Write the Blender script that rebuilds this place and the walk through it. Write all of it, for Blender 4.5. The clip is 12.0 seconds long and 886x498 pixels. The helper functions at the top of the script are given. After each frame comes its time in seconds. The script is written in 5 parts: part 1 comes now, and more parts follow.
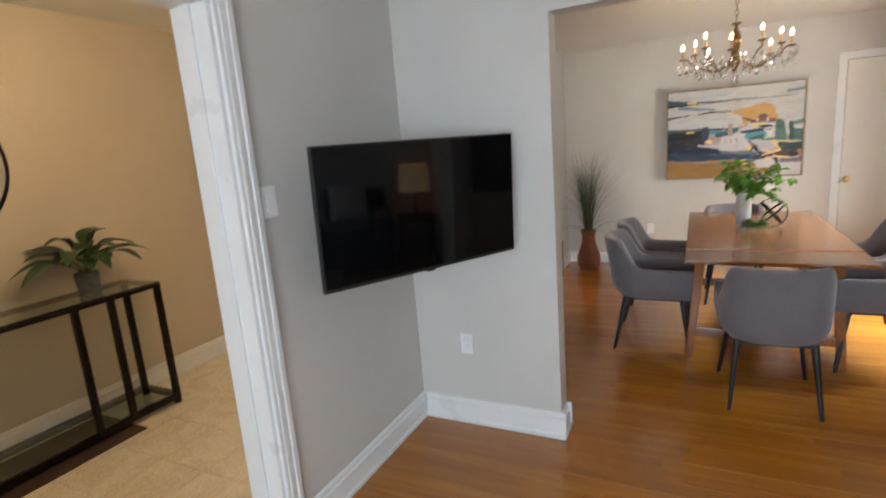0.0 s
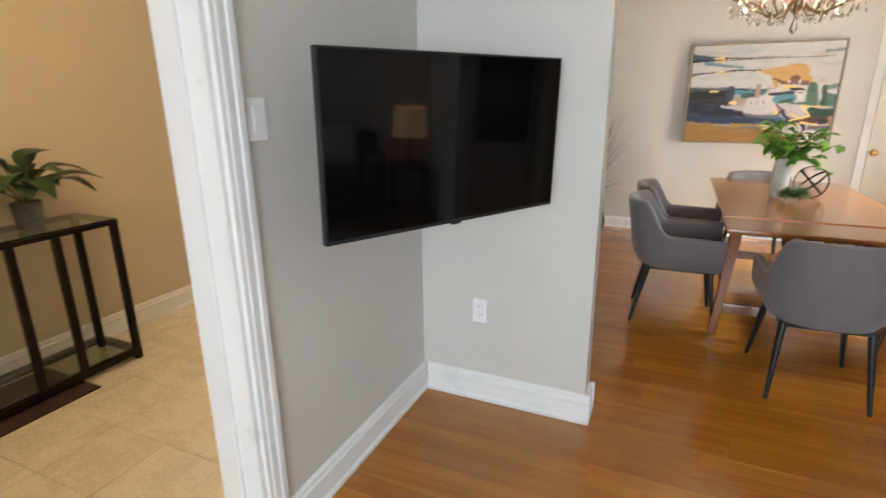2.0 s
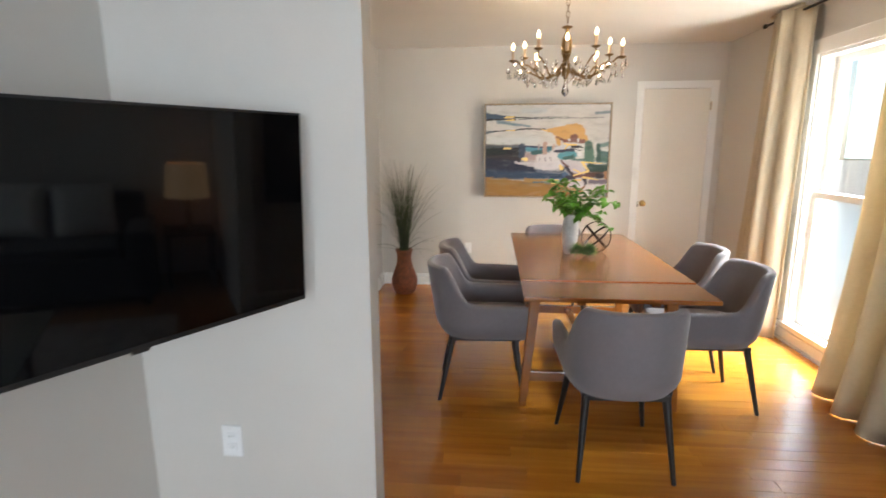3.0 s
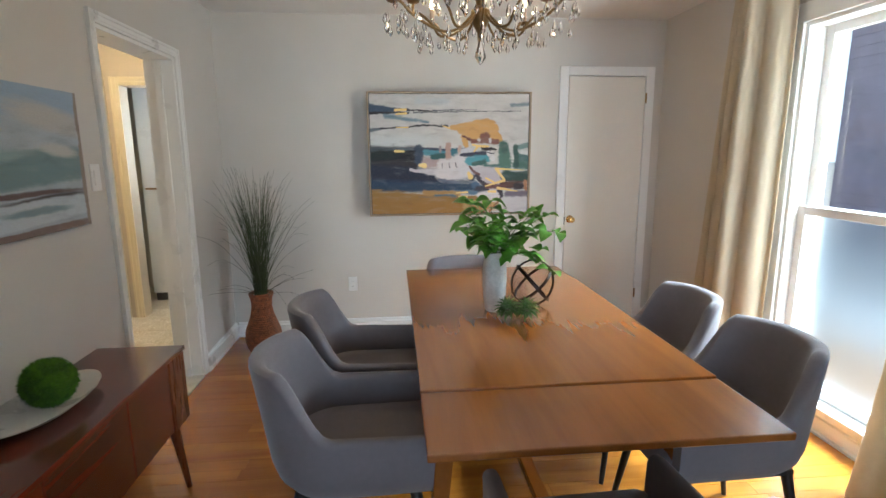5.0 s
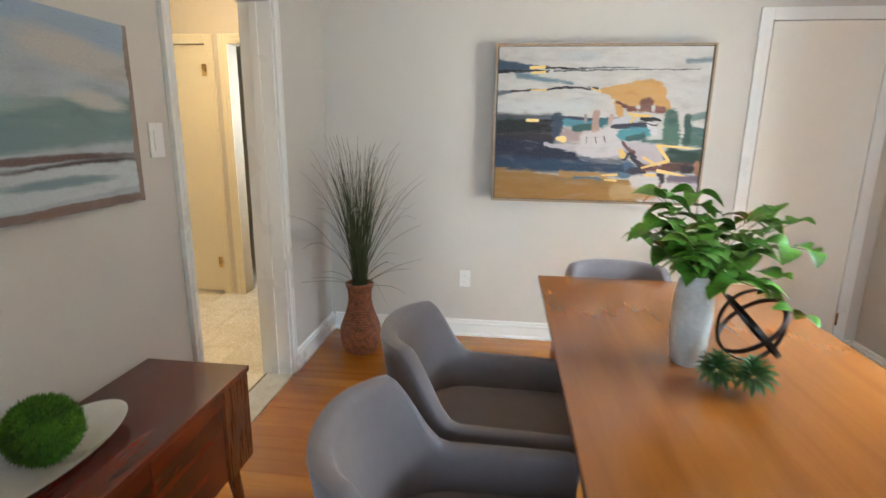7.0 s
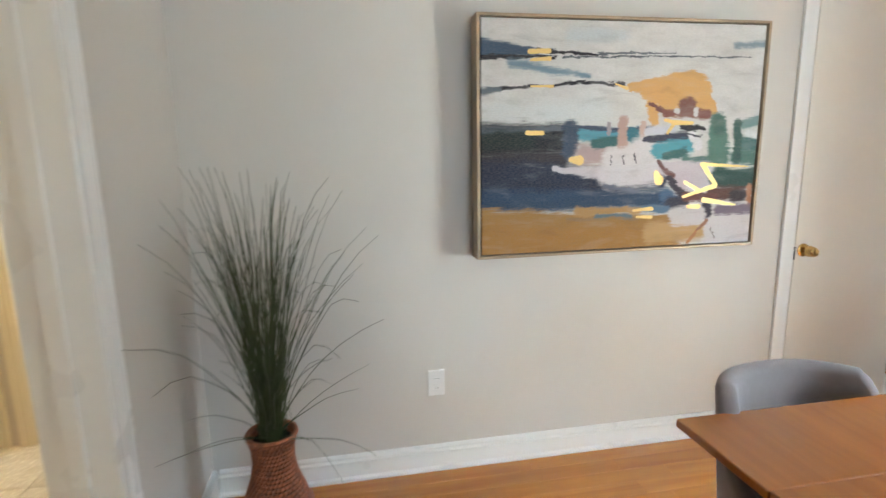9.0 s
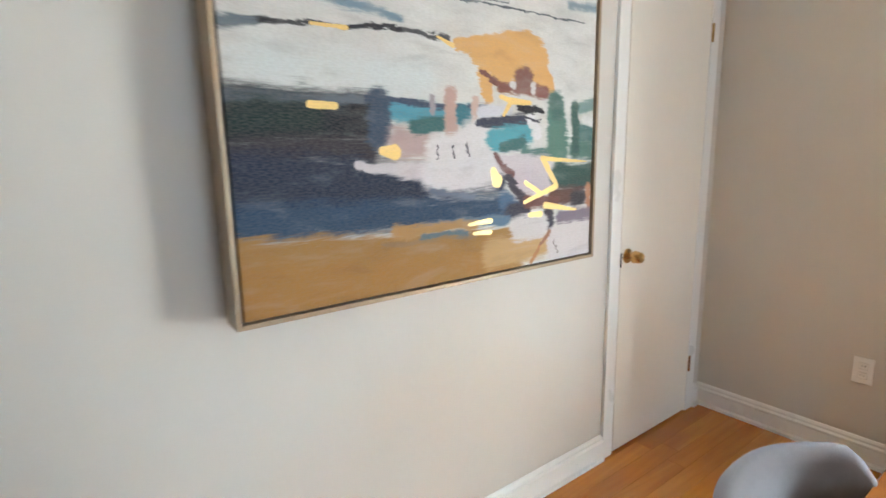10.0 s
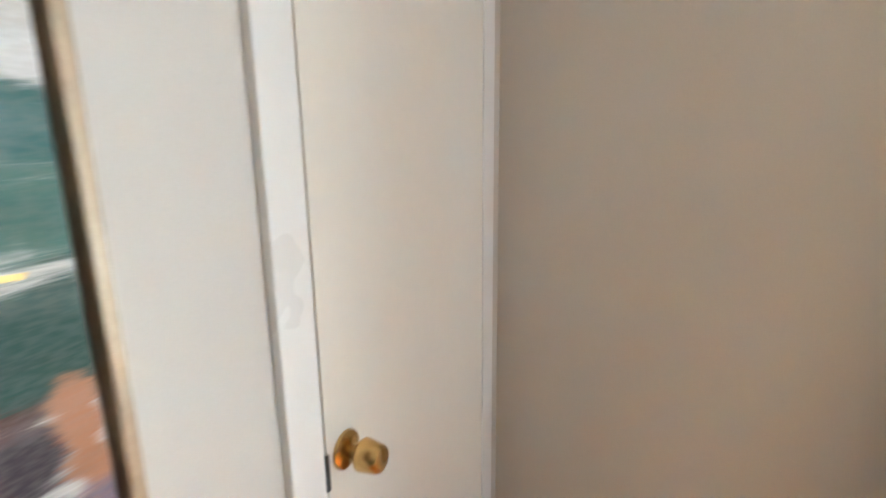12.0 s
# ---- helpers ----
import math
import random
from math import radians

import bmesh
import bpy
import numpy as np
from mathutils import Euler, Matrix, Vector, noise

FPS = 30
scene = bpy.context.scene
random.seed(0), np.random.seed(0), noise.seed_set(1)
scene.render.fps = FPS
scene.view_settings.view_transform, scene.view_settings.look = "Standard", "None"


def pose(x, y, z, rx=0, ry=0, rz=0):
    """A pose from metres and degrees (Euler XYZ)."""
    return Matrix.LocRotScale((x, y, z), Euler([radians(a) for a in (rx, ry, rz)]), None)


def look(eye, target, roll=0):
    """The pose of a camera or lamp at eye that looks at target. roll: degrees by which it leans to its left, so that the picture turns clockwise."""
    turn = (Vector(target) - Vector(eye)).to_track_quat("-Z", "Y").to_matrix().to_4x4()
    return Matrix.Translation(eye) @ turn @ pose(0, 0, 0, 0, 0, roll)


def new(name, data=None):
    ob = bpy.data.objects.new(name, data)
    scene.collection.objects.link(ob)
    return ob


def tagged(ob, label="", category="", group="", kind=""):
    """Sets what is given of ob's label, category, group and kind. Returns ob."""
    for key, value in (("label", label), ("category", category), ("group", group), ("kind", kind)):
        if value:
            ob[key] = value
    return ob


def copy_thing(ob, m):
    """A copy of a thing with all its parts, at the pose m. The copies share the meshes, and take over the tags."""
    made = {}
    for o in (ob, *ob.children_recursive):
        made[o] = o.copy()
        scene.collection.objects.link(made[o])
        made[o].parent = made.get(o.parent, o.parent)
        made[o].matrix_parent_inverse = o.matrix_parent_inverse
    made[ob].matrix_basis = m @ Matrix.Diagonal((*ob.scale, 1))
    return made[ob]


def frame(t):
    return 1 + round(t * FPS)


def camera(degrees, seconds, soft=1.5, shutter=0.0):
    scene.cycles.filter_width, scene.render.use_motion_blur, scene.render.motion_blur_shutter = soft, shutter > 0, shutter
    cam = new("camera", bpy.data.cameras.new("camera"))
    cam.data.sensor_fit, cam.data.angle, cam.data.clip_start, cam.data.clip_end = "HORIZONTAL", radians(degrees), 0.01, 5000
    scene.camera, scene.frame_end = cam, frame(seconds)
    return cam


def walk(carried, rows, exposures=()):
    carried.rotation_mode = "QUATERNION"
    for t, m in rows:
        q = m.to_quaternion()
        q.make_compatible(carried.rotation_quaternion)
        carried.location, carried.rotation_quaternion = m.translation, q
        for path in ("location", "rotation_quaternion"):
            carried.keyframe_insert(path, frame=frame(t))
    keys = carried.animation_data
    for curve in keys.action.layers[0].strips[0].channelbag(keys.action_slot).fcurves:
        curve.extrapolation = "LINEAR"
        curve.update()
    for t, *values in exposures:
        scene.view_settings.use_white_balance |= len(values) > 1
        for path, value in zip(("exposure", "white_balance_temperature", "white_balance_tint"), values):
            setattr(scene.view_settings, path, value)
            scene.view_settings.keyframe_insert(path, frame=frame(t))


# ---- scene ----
cam = camera(81.5, 12.0, shutter=0.3)
PATH = [
    (0, (0.288, 0.148, 1.534), (-0.592, 1.901, 1.14), -4.5),
    (0.5, (0.247, 0.158, 1.42), (-0.764, 1.77, 0.805), -4.1),
    (1, (0.266, 0.175, 1.397), (-0.717, 1.763, 0.68), -3.0),
    (1.5, (0.077, 0.304, 1.417), (-0.87, 1.939, 0.76), -1.8),
    (2, (-0.055, 0.441, 1.432), (-0.843, 2.19, 0.867), -0.6),
    (2.5, (0.004, 0.704, 1.455), (-0.504, 2.579, 0.981), -0.2),
    (3, (0.068, 0.999, 1.469), (-0.117, 2.953, 1.083), -0.2),
    (3.5, (0.036, 1.354, 1.476), (0.09, 3.333, 1.196), -0.6),
    (5.5, (0.262, 2.549, 1.416), (0.447, 4.49, 0.969), -0.3),
    (6, (0.327, 2.661, 1.386), (0.389, 4.592, 0.87), 0.3),
    (6.5, (0.273, 2.802, 1.403), (0.176, 4.731, 0.884), 0.9),
    (7, (0.064, 3.077, 1.405), (-0.162, 5.011, 0.949), 0.8),
    (9, (-0.512, 4.377, 1.387), (-0.16, 6.313, 1.024), -1.1),
    (9.5, (-0.426, 4.796, 1.389), (0.352, 6.602, 1.02), -1.0),
    (10, (-0.3, 5.198, 1.347), (0.881, 6.77, 0.981), -1.1),
    (10.5, (0.02, 5.476, 1.341), (1.498, 6.771, 0.969), -1.6),
    (11, (0.37, 5.704, 1.356), (2.072, 6.683, 0.975), -1.6),
    (11.5, (0.704, 5.926, 1.374), (2.459, 6.771, 0.918), -0.3),
    (12, (1.028, 5.972, 1.395), (2.775, 6.837, 0.945), -0.8),
]
EXPOSURES = [(0, 0.03, 6700, 10), (0.6, 0.28, 7000, 10), (1, 0.36, 7100, 10), (2.4, 0.36, 6950, 10), (3.5, 0.12, 6700, 10), (5.5, -0.1, 5750, 4), (7, 0.3, 6000, 5), (9, 0.33, 5950, 3), (10.5, 0.5, 5800, 3), (12, 0.5, 5800, 3)]
walk(cam, [(t, look(eye, target, roll)) for t, eye, target, roll in PATH], EXPOSURES)

# ---- world, sun and large lights ----
SUN_ELEV, SUN_AZ = 57, 135          # degrees; azimuth of the way the light travels, from +x
world = bpy.data.worlds.new("world")
scene.world = world
world.use_nodes = True
wn = world.node_tree
sky = wn.nodes.new("ShaderNodeTexSky")
sky.sky_type, sky.sun_disc = "NISHITA", False
sky.sun_elevation, sky.sun_rotation = radians(SUN_ELEV), radians(90 - (SUN_AZ + 180))
wn.links.new(sky.outputs[0], wn.nodes["Background"].inputs[0])
wn.nodes["Background"].inputs[1].default_value = 0.12
ca, ce = radians(SUN_AZ), radians(SUN_ELEV)
travel = Vector((math.cos(ca) * math.cos(ce), math.sin(ca) * math.cos(ce), -math.sin(ce)))
sun_data = bpy.data.lights.new("sun", "SUN")
sun_data.energy, sun_data.angle, sun_data.color = 5.0, radians(0.5), (1.0, 0.93, 0.82)
sun = new("sun", sun_data)
sun.matrix_world = look((8, -6, 9), Vector((8, -6, 9)) + travel)


def area_lamp(name, eye, target, w, h, power, colour):
    d = bpy.data.lights.new(name, "AREA")
    d.shape, d.size, d.size_y, d.energy, d.color = "RECTANGLE", w, h, power, colour
    ob = new(name, d)
    ob.matrix_world = look(eye, target)
    return ob


def point_lamp(name, eye, power, colour, radius=0.03):
    d = bpy.data.lights.new(name, "POINT")
    d.energy, d.color, d.shadow_soft_size = power, colour, radius
    ob = new(name, d)
    ob.location = eye
    return ob


# lamp added above the view, boosting skylight through the window onto the floor
area_lamp("dining_window_sky", (3.9, 4.4, 3.3), (1.6, 4.5, 0.6), 2.4, 1.6, 1050, (0.80, 0.91, 1.0))
# unseen fill added for light bounced off the paving; no yard lamp stands here
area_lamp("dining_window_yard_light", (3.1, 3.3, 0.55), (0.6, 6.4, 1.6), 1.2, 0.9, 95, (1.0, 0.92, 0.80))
# unseen warm fill added to brighten the left dining wall
area_lamp("dining_window_side_sky", (3.5, 4.1, 1.25), (-1.1, 4.4, 1.2), 1.0, 1.2, 20, (1.0, 0.95, 0.87))
area_lamp("living_window_sky", (0.9, -2.52, 1.45), (0.3, 2.0, 1.0), 2.6, 1.5, 118, (0.66, 0.83, 1.0))
# unseen cool fill added to brighten the cupboard; this room has no window
area_lamp("far_room_window_sky", (-1.36, 7.42, 1.5), (-2.2, 7.6, 1.2), 0.3, 1.2, 14, (0.75, 0.88, 1.0))
point_lamp("hall_lamp_bulb", (-1.95, 1.6, 2.28), 25, (1.0, 0.76, 0.48), 0.1)
point_lamp("passage_lamp_bulb", (-1.75, 6.0, 2.28), 32, (1.0, 0.78, 0.50), 0.1)

# ---- materials ----


def srgb(r, g, b):
    return tuple((c / 12.92 if c <= 0.04045 else ((c + 0.055) / 1.055) ** 2.4) for c in (r / 255, g / 255, b / 255)) + (1.0,)


class Nodes:
    """A small wrapper round a material's node tree."""

    def __init__(self, name):
        self.mat = bpy.data.materials.new(name)
        self.mat.use_nodes = True
        self.t = self.mat.node_tree
        self.b = self.t.nodes["Principled BSDF"]
        self.coords = self.t.nodes.new("ShaderNodeTexCoord")

    def link(self, a, b):
        self.t.links.new(a, b)

    def put(self, socket, v):
        if hasattr(v, "links"):
            self.link(v, socket)
        else:
            socket.default_value = v

    def mapping(self, scale=(1, 1, 1), space="Object"):
        m = self.t.nodes.new("ShaderNodeMapping")
        m.inputs["Scale"].default_value = scale
        self.link(self.coords.outputs[space], m.inputs[0])
        return m.outputs[0]

    def noise(self, scale, detail=4.0, vec=None, rough=0.55, distort=0.0):
        n = self.t.nodes.new("ShaderNodeTexNoise")
        n.inputs["Scale"].default_value, n.inputs["Detail"].default_value = scale, detail
        n.inputs["Roughness"].default_value, n.inputs["Distortion"].default_value = rough, distort
        self.link(vec if vec is not None else self.coords.outputs["Object"], n.inputs["Vector"])
        return n

    def math(self, op, a, b=0.0, c=0.0):
        n = self.t.nodes.new("ShaderNodeMath")
        n.operation = op
        for s, v in zip(n.inputs, (a, b, c)):
            self.put(s, v)
        return n.outputs[0]

    def mix(self, f, a, b, kind="MIX"):
        n = self.t.nodes.new("ShaderNodeMix")
        n.data_type, n.blend_type = "RGBA", kind
        self.put(n.inputs[0], f)
        self.put(n.inputs[6], a)
        self.put(n.inputs[7], b)
        return n.outputs[2]

    def span(self, v, a, b, lo=0.0, hi=1.0):
        n = self.t.nodes.new("ShaderNodeMapRange")
        n.interpolation_type = "SMOOTHSTEP"
        self.put(n.inputs[0], v)
        for i, q in zip((1, 2, 3, 4), (a, b, lo, hi)):
            n.inputs[i].default_value = q
        return n.outputs[0]

    def bump(self, height, strength, dist=0.002):
        n = self.t.nodes.new("ShaderNodeBump")
        n.inputs["Strength"].default_value, n.inputs["Distance"].default_value = strength, dist
        self.link(height, n.inputs["Height"])
        self.link(n.outputs[0], self.b.inputs["Normal"])

    def set(self, **kw):
        for k, v in kw.items():
            self.put(self.b.inputs[k.replace("_", " ")], v)
        return self


def plain(name, colour, rough=0.5, metal=0.0, var=0.08, scale=6.0, fine=120.0, bump=0.08, **kw):
    """A painted or moulded surface: soft patches, fine grain and a faint relief."""
    n = Nodes(name)
    a, b = n.noise(scale, 3), n.noise(fine, 3)
    dark = tuple(c * (1 - 2 * var) for c in colour[:3]) + (1,)
    lite = tuple(min(1, c * (1 + var)) for c in colour[:3]) + (1,)
    f = n.math("ADD", n.math("MULTIPLY", a.outputs[0], 0.65), n.math("MULTIPLY", b.outputs[0], 0.35))
    n.set(Base_Color=n.mix(n.span(f, 0.3, 0.7), dark, lite), Metallic=metal)
    n.set(Roughness=n.span(a.outputs[0], 0.3, 0.7, max(0.02, rough - 0.06), min(1, rough + 0.06)))
    if bump:
        n.bump(b.outputs[0], bump, 0.001)
    n.set(**kw)
    return n.mat


def wood(name, dark, lite, rough=0.35, along="x", scale=1.0, coat=0.0, rand=0.0, figure=1.0):
    """Wood with growth bands, long fibres and pores, running along one axis; rand shifts each piece."""
    n = Nodes(name)
    st = {"x": (0.9, 14, 14), "y": (14, 0.9, 14), "z": (14, 14, 0.9)}[along]
    st = tuple(q * scale for q in st)
    vec = n.mapping(st)
    info = n.t.nodes.new("ShaderNodeObjectInfo")
    add = n.t.nodes.new("ShaderNodeVectorMath")
    add.operation = "MULTIPLY_ADD"
    n.link(info.outputs["Random"], add.inputs[0])
    add.inputs[1].default_value = (37, 53, 71)
    n.link(vec, add.inputs[2])
    v = add.outputs[0]
    bands = n.noise(1.1, 5, v, 0.6, 1.2 * figure)
    fibre = n.noise(9.0, 4, v, 0.65)
    f = n.math("ADD", n.math("MULTIPLY", bands.outputs[0], 0.84), n.math("MULTIPLY", fibre.outputs[0], 0.16))
    col = n.mix(n.span(f, 0.25, 0.76), dark, lite)
    if rand:
        col = n.mix(n.span(info.outputs["Random"], 0.0, 1.0, 0.0, rand), col, tuple(c * 0.5 for c in dark[:3]) + (1,))
    n.set(Base_Color=col, Coat_Weight=coat, Coat_Roughness=0.2)
    vary = 0.015 if coat > 0.38 else 0.07
    n.set(Roughness=n.span(fibre.outputs[0], 0.3, 0.7, rough - vary, rough + vary))
    if rand:
        knot = n.t.nodes.new("ShaderNodeTexVoronoi")
        knot.inputs["Scale"].default_value = 1.0
        sc = n.t.nodes.new("ShaderNodeVectorMath")
        sc.operation = "MULTIPLY_ADD"
        n.link(info.outputs["Random"], sc.inputs[0])
        sc.inputs[1].default_value = (91, 57, 13)
        n.link(n.mapping((1.0, 1.9, 1.0)), sc.inputs[2])
        n.link(sc.outputs[0], knot.inputs["Vector"])
        spot = n.math("ADD", knot.outputs["Distance"], n.math("MULTIPLY", bands.outputs[0], 0.05))
        col = n.mix(n.span(spot, 0.085, 0.045, 0.0, 0.75), col, srgb(74, 48, 26))
        n.set(Base_Color=col)
    if coat < 0.4:
        n.bump(fibre.outputs[0], 0.03, 0.001)
    return n.mat


def fabric(name, colour, weave=420.0, rough=0.9, sheen=0.3):
    n = Nodes(name)
    a, b, c = n.noise(5, 3), n.noise(weave, 2), n.noise(45, 3)
    f = n.math("ADD", n.math("MULTIPLY", a.outputs[0], 0.35), n.math("ADD", n.math("MULTIPLY", b.outputs[0], 0.4), n.math("MULTIPLY", c.outputs[0], 0.25)))
    n.set(Base_Color=n.mix(n.span(f, 0.3, 0.7), tuple(q * 0.88 for q in colour[:3]) + (1,), tuple(min(1, q * 1.08) for q in colour[:3]) + (1,)))
    n.set(Roughness=rough, Sheen_Weight=sheen, Sheen_Roughness=0.5)
    n.bump(b.outputs[0], 0.25, 0.0015)
    return n.mat


def glass_mat(name, tint=(0.93, 0.97, 0.96, 1), rough=0.0):
    n = Nodes(name)
    n.set(Base_Color=tint, Transmission_Weight=1.0, Roughness=rough, IOR=1.45)
    return n.mat


def glow(name, colour, strength):
    n = Nodes(name)
    n.set(Base_Color=colour, Emission_Color=colour, Emission_Strength=strength, Roughness=0.4)
    return n.mat


M_WALL = plain("wall_paint", (0.61, 0.583, 0.548, 1), 0.62, var=0.025, scale=1.6, fine=260, bump=0.10)
M_HALLWALL = plain("hall_wall_paint", (0.60, 0.51, 0.39, 1), 0.6, var=0.03, scale=1.6, fine=260, bump=0.10)
M_CEIL = plain("ceiling_paint", (0.74, 0.72, 0.69, 1), 0.8, var=0.02, scale=1.5, fine=200, bump=0.08)
M_TRIM = plain("trim_paint", (0.80, 0.80, 0.79, 1), 0.32, var=0.008, scale=5, fine=60, bump=0.05)
M_DOOR = plain("door_paint", (0.78, 0.74, 0.67, 1), 0.38, var=0.01, scale=3, fine=40, bump=0.05)
M_CREAM = plain("cream_door_paint", (0.78, 0.68, 0.48, 1), 0.4, var=0.01, scale=3, fine=40, bump=0.05)
M_PLASTIC = plain("white_plastic", (0.82, 0.82, 0.82, 1), 0.3, var=0.02, bump=0.0)
M_SLOT = plain("dark_slot", (0.05, 0.05, 0.05, 1), 0.5, var=0.02, bump=0.0)
M_PLANK = wood("oak_plank", srgb(156, 92, 24), srgb(200, 132, 46), 0.18, "x", 0.42, 0.42, 0.2)
M_SUBFLOOR = plain("floor_joint", (0.10, 0.05, 0.02, 1), 0.7)
M_TABLE = wood("table_wood", srgb(126, 71, 24), srgb(150, 90, 35), 0.2, "y", 0.45, 0.5, 0.0, 0.6)
M_CRED = wood("credenza_mahogany", srgb(74, 24, 10), srgb(118, 46, 22), 0.2, "y", 0.9, 0.5, 0.0, 0.8)
M_CREDLEG = wood("credenza_leg_wood", srgb(98, 46, 20), srgb(140, 76, 38), 0.3, "z", 0.9, 0.3)
M_CHAIR = fabric("grey_upholstery", srgb(117, 110, 113), 500)
M_SEAT = fabric("grey_seat_upholstery", srgb(116, 107, 109), 500)
M_BLACKLEG = plain("black_leg", (0.015, 0.013, 0.013, 1), 0.35, var=0.1, bump=0.03)
M_BLACKMETAL = plain("black_metal", (0.018, 0.012, 0.010, 1), 0.35, 0.6, var=0.15, bump=0.05)
M_GLASS = glass_mat("clear_glass")
M_GREENGLASS = glass_mat("tinted_glass", (0.80, 0.92, 0.86, 1))
M_FROST = glass_mat("screened_glass", (0.72, 0.86, 0.95, 1), 0.3)
M_MIRROR = plain("mirror", (0.86, 0.87, 0.86, 1), 0.03, 1.0, var=0.0, bump=0.0)
M_MIRROR.node_tree.nodes["Principled BSDF"].inputs["Roughness"].default_value = 0.02
M_SCREEN = plain("tv_screen", (0.002, 0.002, 0.0025, 1), 0.06, var=0.0, bump=0.0, Specular_IOR_Level=0.3)
M_SCREEN.node_tree.nodes["Principled BSDF"].inputs["Roughness"].links and M_SCREEN.node_tree.links.remove(M_SCREEN.node_tree.nodes["Principled BSDF"].inputs["Roughness"].links[0])
M_SCREEN.node_tree.nodes["Principled BSDF"].inputs["Roughness"].default_value = 0.045
M_TVFRAME = plain("tv_plastic", (0.009, 0.009, 0.010, 1), 0.4, var=0.05, bump=0.0)
M_CURTAIN = fabric("curtain_linen", srgb(196, 184, 162), 600, 0.95, 0.15)
_t = M_CURTAIN.node_tree
_tr, _mx = _t.nodes.new("ShaderNodeBsdfTranslucent"), _t.nodes.new("ShaderNodeMixShader")
_tr.inputs[0].default_value, _mx.inputs[0].default_value = srgb(206, 188, 156), 0.26
_t.links.new(_t.nodes["Principled BSDF"].outputs[0], _mx.inputs[1])
_t.links.new(_tr.outputs[0], _mx.inputs[2])
_t.links.new(_mx.outputs[0], _t.nodes["Material Output"].inputs[0])
M_BRASS = plain("brass", (0.62, 0.40, 0.15, 1), 0.25, 1.0, var=0.1, fine=30, bump=0.03)
M_BRONZE = plain("aged_brass", (0.24, 0.15, 0.065, 1), 0.4, 0.9, var=0.2, fine=50, bump=0.1)
M_BULB = glow("bulb_glow", (1.0, 0.74, 0.42, 1), 9)
M_CANDLE = plain("candle_sleeve", (0.58, 0.42, 0.30, 1), 0.5)
M_CRYSTAL = glass_mat("crystal", (0.98, 0.98, 1.0, 1))
M_VASE = plain("stoneware", (0.58, 0.57, 0.54, 1), 0.6, var=0.12, scale=14, fine=90, bump=0.25)
M_LEAF = plain("green_leaf", (0.115, 0.30, 0.03, 1), 0.4, var=0.3, scale=14, fine=160, bump=0.15, Subsurface_Weight=0.08)
M_LEAFDARK = plain("dark_leaf", (0.032, 0.075, 0.018, 1), 0.38, var=0.28, scale=30, fine=160, bump=0.2)
M_STEM = plain("green_stem", (0.10, 0.13, 0.035, 1), 0.5)
M_GRASS = plain("grass_blade", (0.046, 0.066, 0.020, 1), 0.5, var=0.35, scale=12)
M_MOSS = plain("moss_ball", (0.09, 0.24, 0.014, 1), 0.9, var=0.3, scale=30, fine=200, bump=0.5)
M_SUCC = plain("succulent_leaf", (0.085, 0.19, 0.055, 1), 0.45, var=0.25, scale=50)
M_WICKER = plain("red_wicker", (0.30, 0.10, 0.045, 1), 0.55, var=0.3, scale=40, fine=220, bump=0.5)
M_DARKSOIL = plain("dark_filler", (0.02, 0.012, 0.01, 1), 0.9)
M_STONE = plain("threshold_stone", (0.56, 0.54, 0.49, 1), 0.35, var=0.1, scale=14, fine=80)
M_POTGREY = plain("grey_pot", (0.16, 0.17, 0.18, 1), 0.6, var=0.2, scale=40, bump=0.3)
M_SHADE = glow("lamp_shade", (1.0, 0.66, 0.36, 1), 0.9)
M_SOFA = fabric("dark_sofa", (0.03, 0.03, 0.035, 1), 400)
M_PILLOW = fabric("pale_pillow", (0.8, 0.8, 0.8, 1), 400)
# emission stands in for the overexposed sky outside; no haze or lamp
M_SKYGLOW = glow("distance_glow", (0.86, 0.94, 1.0, 1), 1.3)
M_SIDING = plain("neighbour_siding", (0.58, 0.50, 0.60, 1), 0.8, var=0.08, scale=2)
M_PAVE = plain("driveway_concrete", (0.36, 0.36, 0.36, 1), 0.85, var=0.12, scale=1.5, fine=60)
M_ROOF = plain("roof_shingle", (0.10, 0.09, 0.09, 1), 0.9, var=0.2)
M_PLATE = plain("pale_dish", (0.66, 0.66, 0.62, 1), 0.3, var=0.05)
M_PATCH = plain("brown_patch", (0.05, 0.022, 0.012, 1), 0.9, var=0.2, fine=250, bump=0.4)


def tile_mat():
    n = Nodes("cream_tile")
    info = n.t.nodes.new("ShaderNodeObjectInfo")
    add = n.t.nodes.new("ShaderNodeVectorMath")
    add.operation = "MULTIPLY_ADD"
    n.link(info.outputs["Random"], add.inputs[0])
    add.inputs[1].default_value = (31, 47, 5)
    n.link(n.coords.outputs["Object"], add.inputs[2])
    a, b = n.noise(4, 2, add.outputs[0], 0.5, 1.5), n.noise(60, 3)
    col = n.mix(n.span(a.outputs[0], 0.35, 0.62), srgb(224, 210, 182), srgb(234, 222, 198))
    n.set(Base_Color=col, Roughness=n.span(b.outputs[0], 0.3, 0.7, 0.22, 0.30))
    return n.mat


